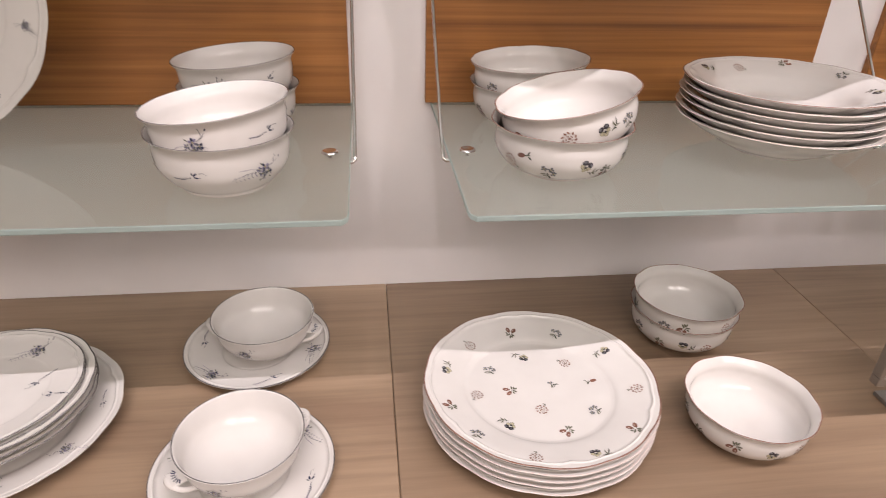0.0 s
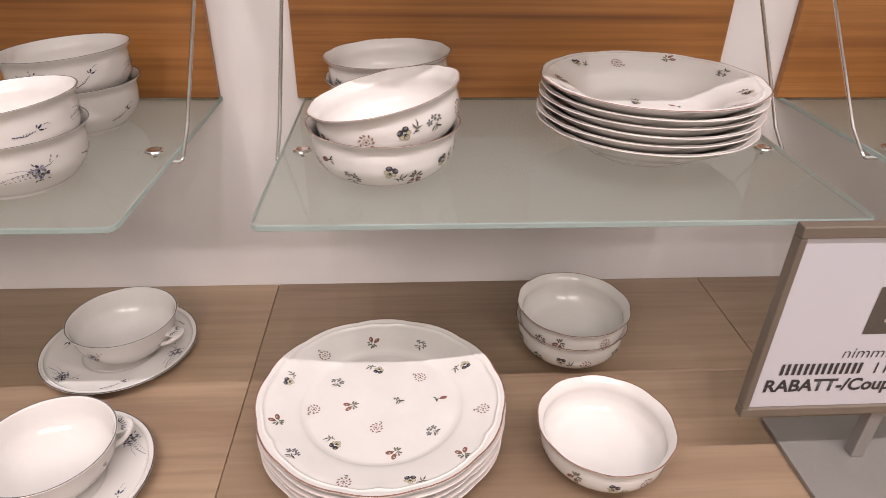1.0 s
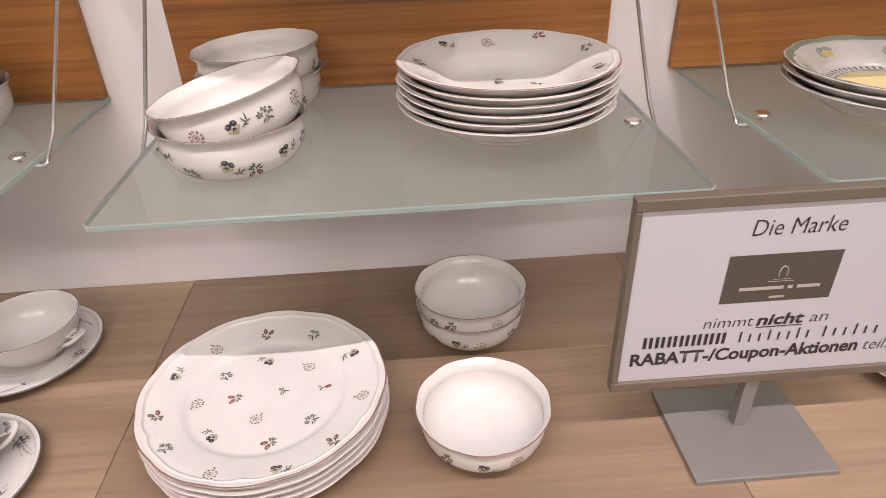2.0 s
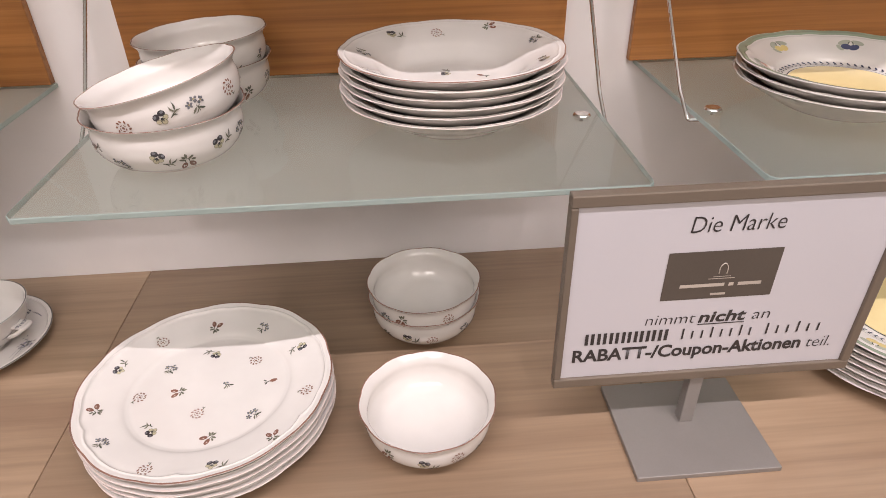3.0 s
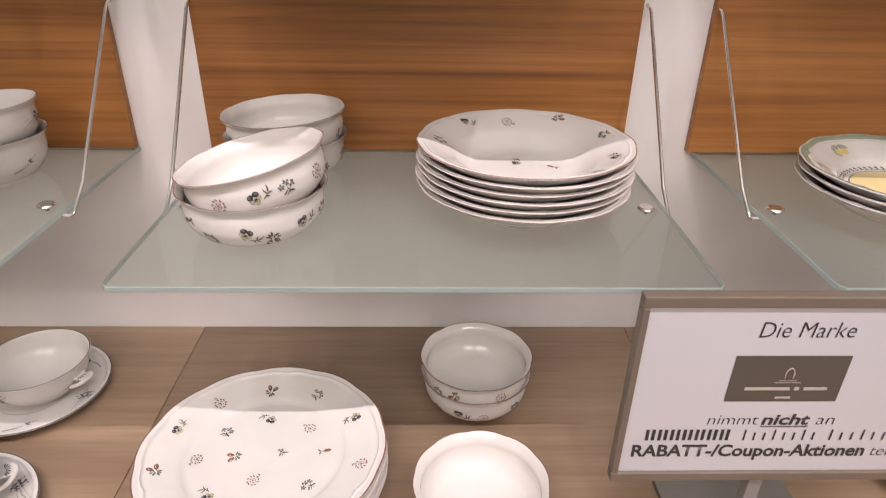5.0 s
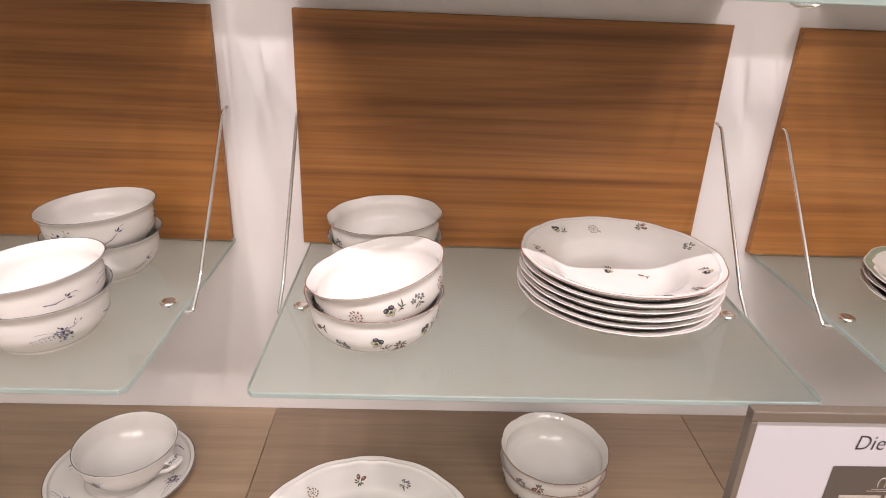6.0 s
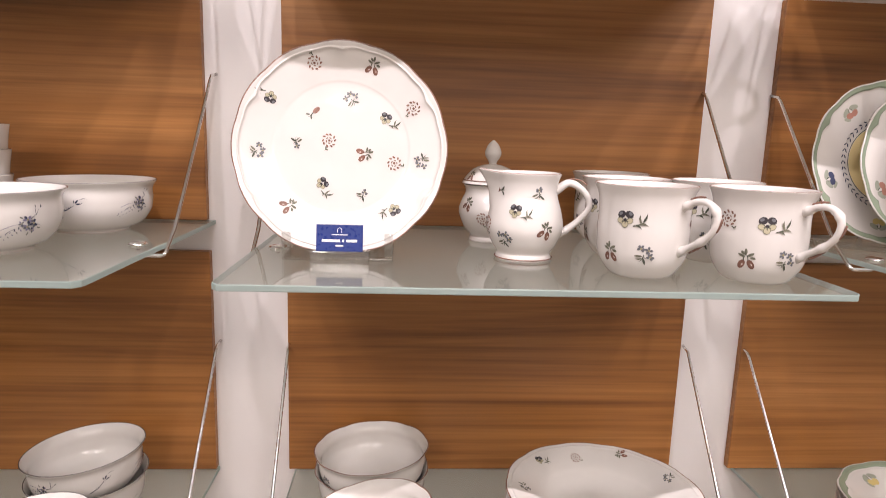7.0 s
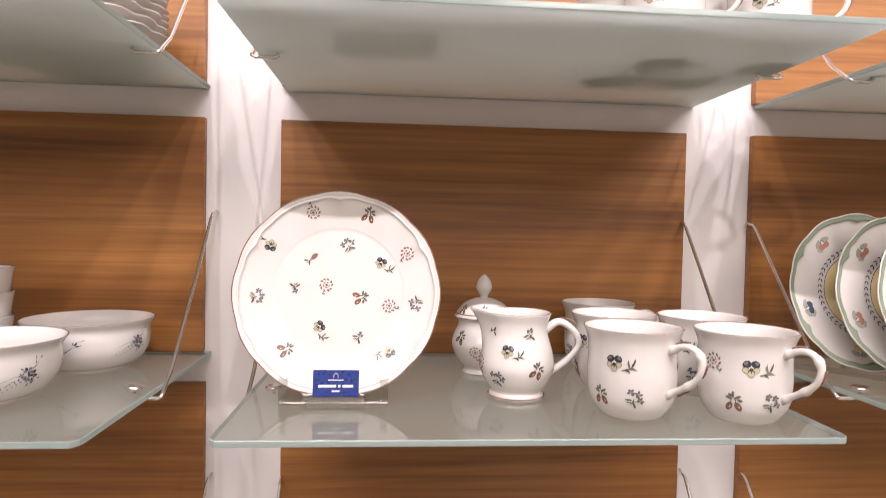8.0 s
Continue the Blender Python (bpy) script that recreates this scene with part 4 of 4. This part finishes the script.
standing_plate(SALAD, 0.0985, 0.0655, 0.976, Z_MID - 0.0015, 9, "white flowered salad plate upright on a clear stand", SALAD_PRINTS, "standing plates")
stand(0.0655, 0.985, Z_MID, 9)


def tag(x, y, z):
    th = thing("brand_tag", pose(x, y, z, -10, 0, 0), "small blue card with a pale emblem on a clear holder", "label", "brand tags")
    part("card", box("card", -0.0205, 0.0205, 0, 0.0012, 0.0, 0.0238, CARDBLUE, 0), th)
    bar(-0.0200, 0.0200, 0.0006, 0.0232, th, CARDBLUE, "blue_field", -0.0004)
    for x0, x1 in ((-0.0155, 0.0005), (0.0022, 0.0042), (0.006, 0.0155)):
        bar(x0, x1, 0.0084, 0.0106, th, CARDWHITE, "emblem_bar", -0.0008)
    bar(-0.0035, 0.0035, 0.0045, 0.0057, th, CARDWHITE, "emblem_bar", -0.0008)
    bar(-0.007, 0.007, 0.0145, 0.0152, th, CARDWHITE, "emblem_bar", -0.0008)
    part("emblem_arch", tube("emblem_arch", [(-0.0018, -0.0008, 0.0165), (-0.0018, -0.0008, 0.0195), (0, -0.0008, 0.021), (0.0018, -0.0008, 0.0195), (0.0018, -0.0008, 0.0165)], 0.0003, CARDWHITE, 5, steps=3), th)
    part("holder", box("holder", -0.026, 0.026, -0.003, 0.006, -0.0112, 0.0, ACRYLIC, 0.0008), th)
    return th


tag(0.0685, 0.922, Z_MID + 0.0118)

# creamer
CREAMER = Turned([(0, 0.003, 0), (0.024, 0.003, 0), (0.026, 0, 0), (0.0275, 0.0008, 0), (0.0268, 0.0042, 0), (0.0262, 0.0075, 0), (0.032, 0.0165, 0), (0.0372, 0.0305, 0), (0.035, 0.046, 0), (0.0302, 0.0625, 0), (0.0302, 0.0735, 0), (0.0330, 0.0822, 0),
                  (0.0330, 0.0832, 0), (0.0312, 0.0832, 0), (0.0282, 0.0735, 0), (0.028, 0.0625, 0), (0.0325, 0.046, 0), (0.0345, 0.0305, 0), (0.029, 0.0165, 0), (0.02, 0.009, 0), (0, 0.008, 0)])


def lip(v):
    """Draws the rim out to a spout on the -x side."""
    a = math.atan2(v.y, -v.x)
    k = max(0.0, 1 - abs(a) / 0.6) ** 1.5 * max(0.0, (v.z - 0.048) / 0.035)
    return Vector((v.x - 0.014 * k, v.y * (1 - 0.25 * k), v.z + 0.003 * k))


cr = thing("creamer", pose(0.2425, 0.973, Z_MID, 0, 0, -8), "white porcelain creamer with small flowers on the glass shelf", "jug")
part("body", CREAMER.mesh("body", PORCELAIN, 0.0007, RIMPINK, lip), cr)
ch = part("handle", ear("handle", 0.030, 0.066, 0.034, 0.0275, 0.031, PORCELAIN, 0.0038, 0.009), cr)
part("enamel_line", tube("enamel_line", [(0.0405, 0, 0.0790), (0.050, 0, 0.0782), (0.0575, 0, 0.0735)], 0.0007, RIMPINK, 6, steps=4), ch)
for k, a, zz in (("pansy", -108, 0.049), ("tiny", -70, 0.068), ("berry", -62, 0.031), ("blue", -124, 0.023), ("rose", -162, 0.035), ("bud", -148, 0.067), ("rose", 60, 0.04), ("berry", 110, 0.04)):
    print_side(CREAMER, k, radians(a), zz, cr, 1.25, random.uniform(-0.3, 0.3))

part("enamel_line", tube("enamel_line", [(0.0279 * math.cos(a), 0.0279 * math.sin(a), 0.0022) for a in (2 * math.pi * k / 48 for k in range(49))], 0.0006, RIMPINK, 6, steps=1, up=(0, 0, 1)), cr)

# sugar bowl
SUGAR = Turned([(0, 0.003, 0), (0.021, 0.003, 0), (0.0225, 0, 0), (0.024, 0.0008, 0), (0.0232, 0.004, 0), (0.0225, 0.007, 0), (0.03, 0.016, 0), (0.0362, 0.032, 0), (0.034, 0.044, 0), (0.0295, 0.054, 0), (0.0298, 0.06, 0), (0.0315, 0.0625, 0),
                (0.031, 0.0635, 0), (0.029, 0.0625, 0), (0.027, 0.054, 0), (0.032, 0.043, 0), (0.033, 0.032, 0), (0.026, 0.014, 0), (0, 0.009, 0)])
LID = Turned([(0, 0.0, 0), (0.02, 0.0, 0), (0.0325, 0.0006, 0), (0.0335, 0.0018, 0), (0.032, 0.0045, 0), (0.0295, 0.0085, 0), (0.022, 0.0165, 0), (0.012, 0.021, 0), (0.005, 0.0225, 0), (0, 0.0228, 0)], steps=4)
KNOB = Turned([(0, 0, 0), (0.0042, 0.0, 0), (0.0045, 0.0025, 0), (0.0085, 0.009, 0), (0.0092, 0.014, 0), (0.0062, 0.0215, 0), (0.0018, 0.0262, 0), (0, 0.0268, 0)], steps=4, segs=32)
sg = thing("sugar_bowl", pose(0.2235, 1.078, Z_MID), "white flowered porcelain sugar bowl with a pointed lid knob", "sugar bowl")
part("body", SUGAR.mesh("body", PORCELAIN, 0.0007, RIMPINK), sg)
for k, a, zz in (("berry", -145, 0.042), ("rose", -112, 0.028), ("pansy", -75, 0.035), ("blue", -40, 0.03), ("bud", 40, 0.03)):
    print_side(SUGAR, k, radians(a), zz, sg, 1.15, random.uniform(-0.3, 0.3))
lid = part("lid", LID.mesh("lid", PORCELAIN), sg, "", pose(0, 0, 0.0637))
for k, a in (("berry", -150), ("berry", -95), ("bud", -40)):
    print_side(LID, k, radians(a), 0.0095, lid, 0.8, 0.2)
part("knob", KNOB.mesh("knob", PORCELAIN), lid, "pointed round knob", pose(0, 0, 0.0222))
part("enamel_line", tube("enamel_line", [(0.0322 * math.cos(a), 0.0322 * math.sin(a), 0.0046) for a in (2 * math.pi * k / 48 for k in range(49))], 0.0006, RIMPINK, 6, steps=1, up=(0, 0, 1)), lid)

# mugs
mug(0.3360, 0.9095, Z_MID, -58, "white porcelain mug with a pansy, at the shelf's front", -133)
mug(0.4345, 0.8960, Z_MID, -66, "white porcelain mug with a pansy, standing near the shelf's corner", -112, True)
mug(0.3505, 1.0010, Z_MID, -20, "white porcelain mug with small flowers behind the front row", -160, True)
mug(0.3665, 1.1000, Z_MID, -10, "white porcelain mug with small flowers at the back of the shelf", 170, True)
mug(0.4395, 0.9880, Z_MID, -30, "white porcelain mug with small flowers behind the corner mug", -150, True)

# blue sprig bowls and cups
blue_bowl(FOOTBOWL, pose(-0.222, 1.092, Z_MID), "white footed bowl with blue sprigs near the wall", "footed bowls", 279, 0.58)
blue_bowl(FOOTBOWL, pose(-0.255, 0.960, Z_MID, 0, 0, 20), "white footed bowl with blue sprigs near the shelf's edge", "footed bowls", 250, 0.5)
TEACUP = Turned([(0, 0.003, 0), (0.02, 0.003, 0), (0.022, 0, 0), (0.024, 0.0006, 0), (0.03, 0.008, 0), (0.0365, 0.025, 0), (0.039, 0.045, 0), (0.041, 0.058, 0), (0.0412, 0.0595, 0), (0.04, 0.06, 0), (0.0385, 0.056, 0), (0.0365, 0.044, 0), (0.034, 0.026, 0), (0.024, 0.009, 0), (0, 0.007, 0)])
for i in range(3):
    t = thing("tea_cup", pose(-0.337, 1.07, Z_MID + 0.0265 * i, 0, 0, 160 + 25 * i), "plain white porcelain cup in a stack on the glass shelf", "cup", "stacked cups")
    part("body", TEACUP.mesh("body", CREAM, 0.0007, RIMDARK), t)
    part("handle", ear("handle", 0.038, 0.047, 0.034, 0.018, 0.024, CREAM, 0.003), t)

# standing garden plates
GARDENSMALL = plate_shape(0.091, 0.016, 0.052, 12, 0.022)
for i, (x, y) in enumerate(((0.661, 1.055), (0.692, 1.022), (0.715, 0.99))):
    garden_plate(GARDENSMALL, "garden_plate", pose(x, y, Z_MID + 0.1, 90 - 12, 0, 0), "green-edged plate with fruits and yellow middle, upright in a rack", 0.091, 0.052, [(k, a + 4 * i) for k, a in (UPRIGHT_FRUITS if i != 1 else [("cherry", 133), ("cherry", 200), ("lemon", 262), ("plum", 330)])], True, "standing garden plates")
rack = thing("plate_rack", pose(0.70, 1.02, Z_MID), "clear acrylic rack holding upright plates on the glass shelf", "stand")
for s in (-1, 1):
    part("rail", tube("rail", [(s * 0.03 - 0.055, 0.075, 0.004), (s * 0.03, 0.02, 0.0045), (s * 0.03 + 0.055, -0.065, 0.004)], 0.0035, ACRYLIC, 8), rack)
for i, (x, y) in enumerate(((-0.039, 0.06), (0, 0.027), (0.032, -0.005))):
    part("back_rod", tube("back_rod", [(x, y - 0.012, 0.004), (x, y + 0.003, 0.05), (x, y + 0.008, 0.075)], 0.0025, ACRYLIC, 8), rack)

# ---------- on the top glass shelves ----------
standing_plate(SALAD, 0.0985, 0.108, 0.965, Z_TOP, 14, "white flowered salad plate upright on the top shelf", SALAD_PRINTS, "standing plates")
stand(0.108, 0.967, Z_TOP, 14)
for x, y, t in ((0.388, 0.985, 12), (0.505 - 0.006, 0.985, 12), (0.36, 1.07, 30), (0.45, 1.065, 30)):
    mug(x, y, Z_TOP, t - 40, "white flowered mug on the top glass shelf")
FLUTED = plate_shape(0.098, 0.024, 0.06, 16, 0.05)
for i in range(7):
    plate(FLUTED, "fluted_plate", pose(-0.232, 1.062, Z_TOP + 0.0095 * i, 0, 0, i * 7), "white wavy-edged plate piled on the top shelf", CREAM, CREAM, (), 0.098, "wavy plates in a pile")
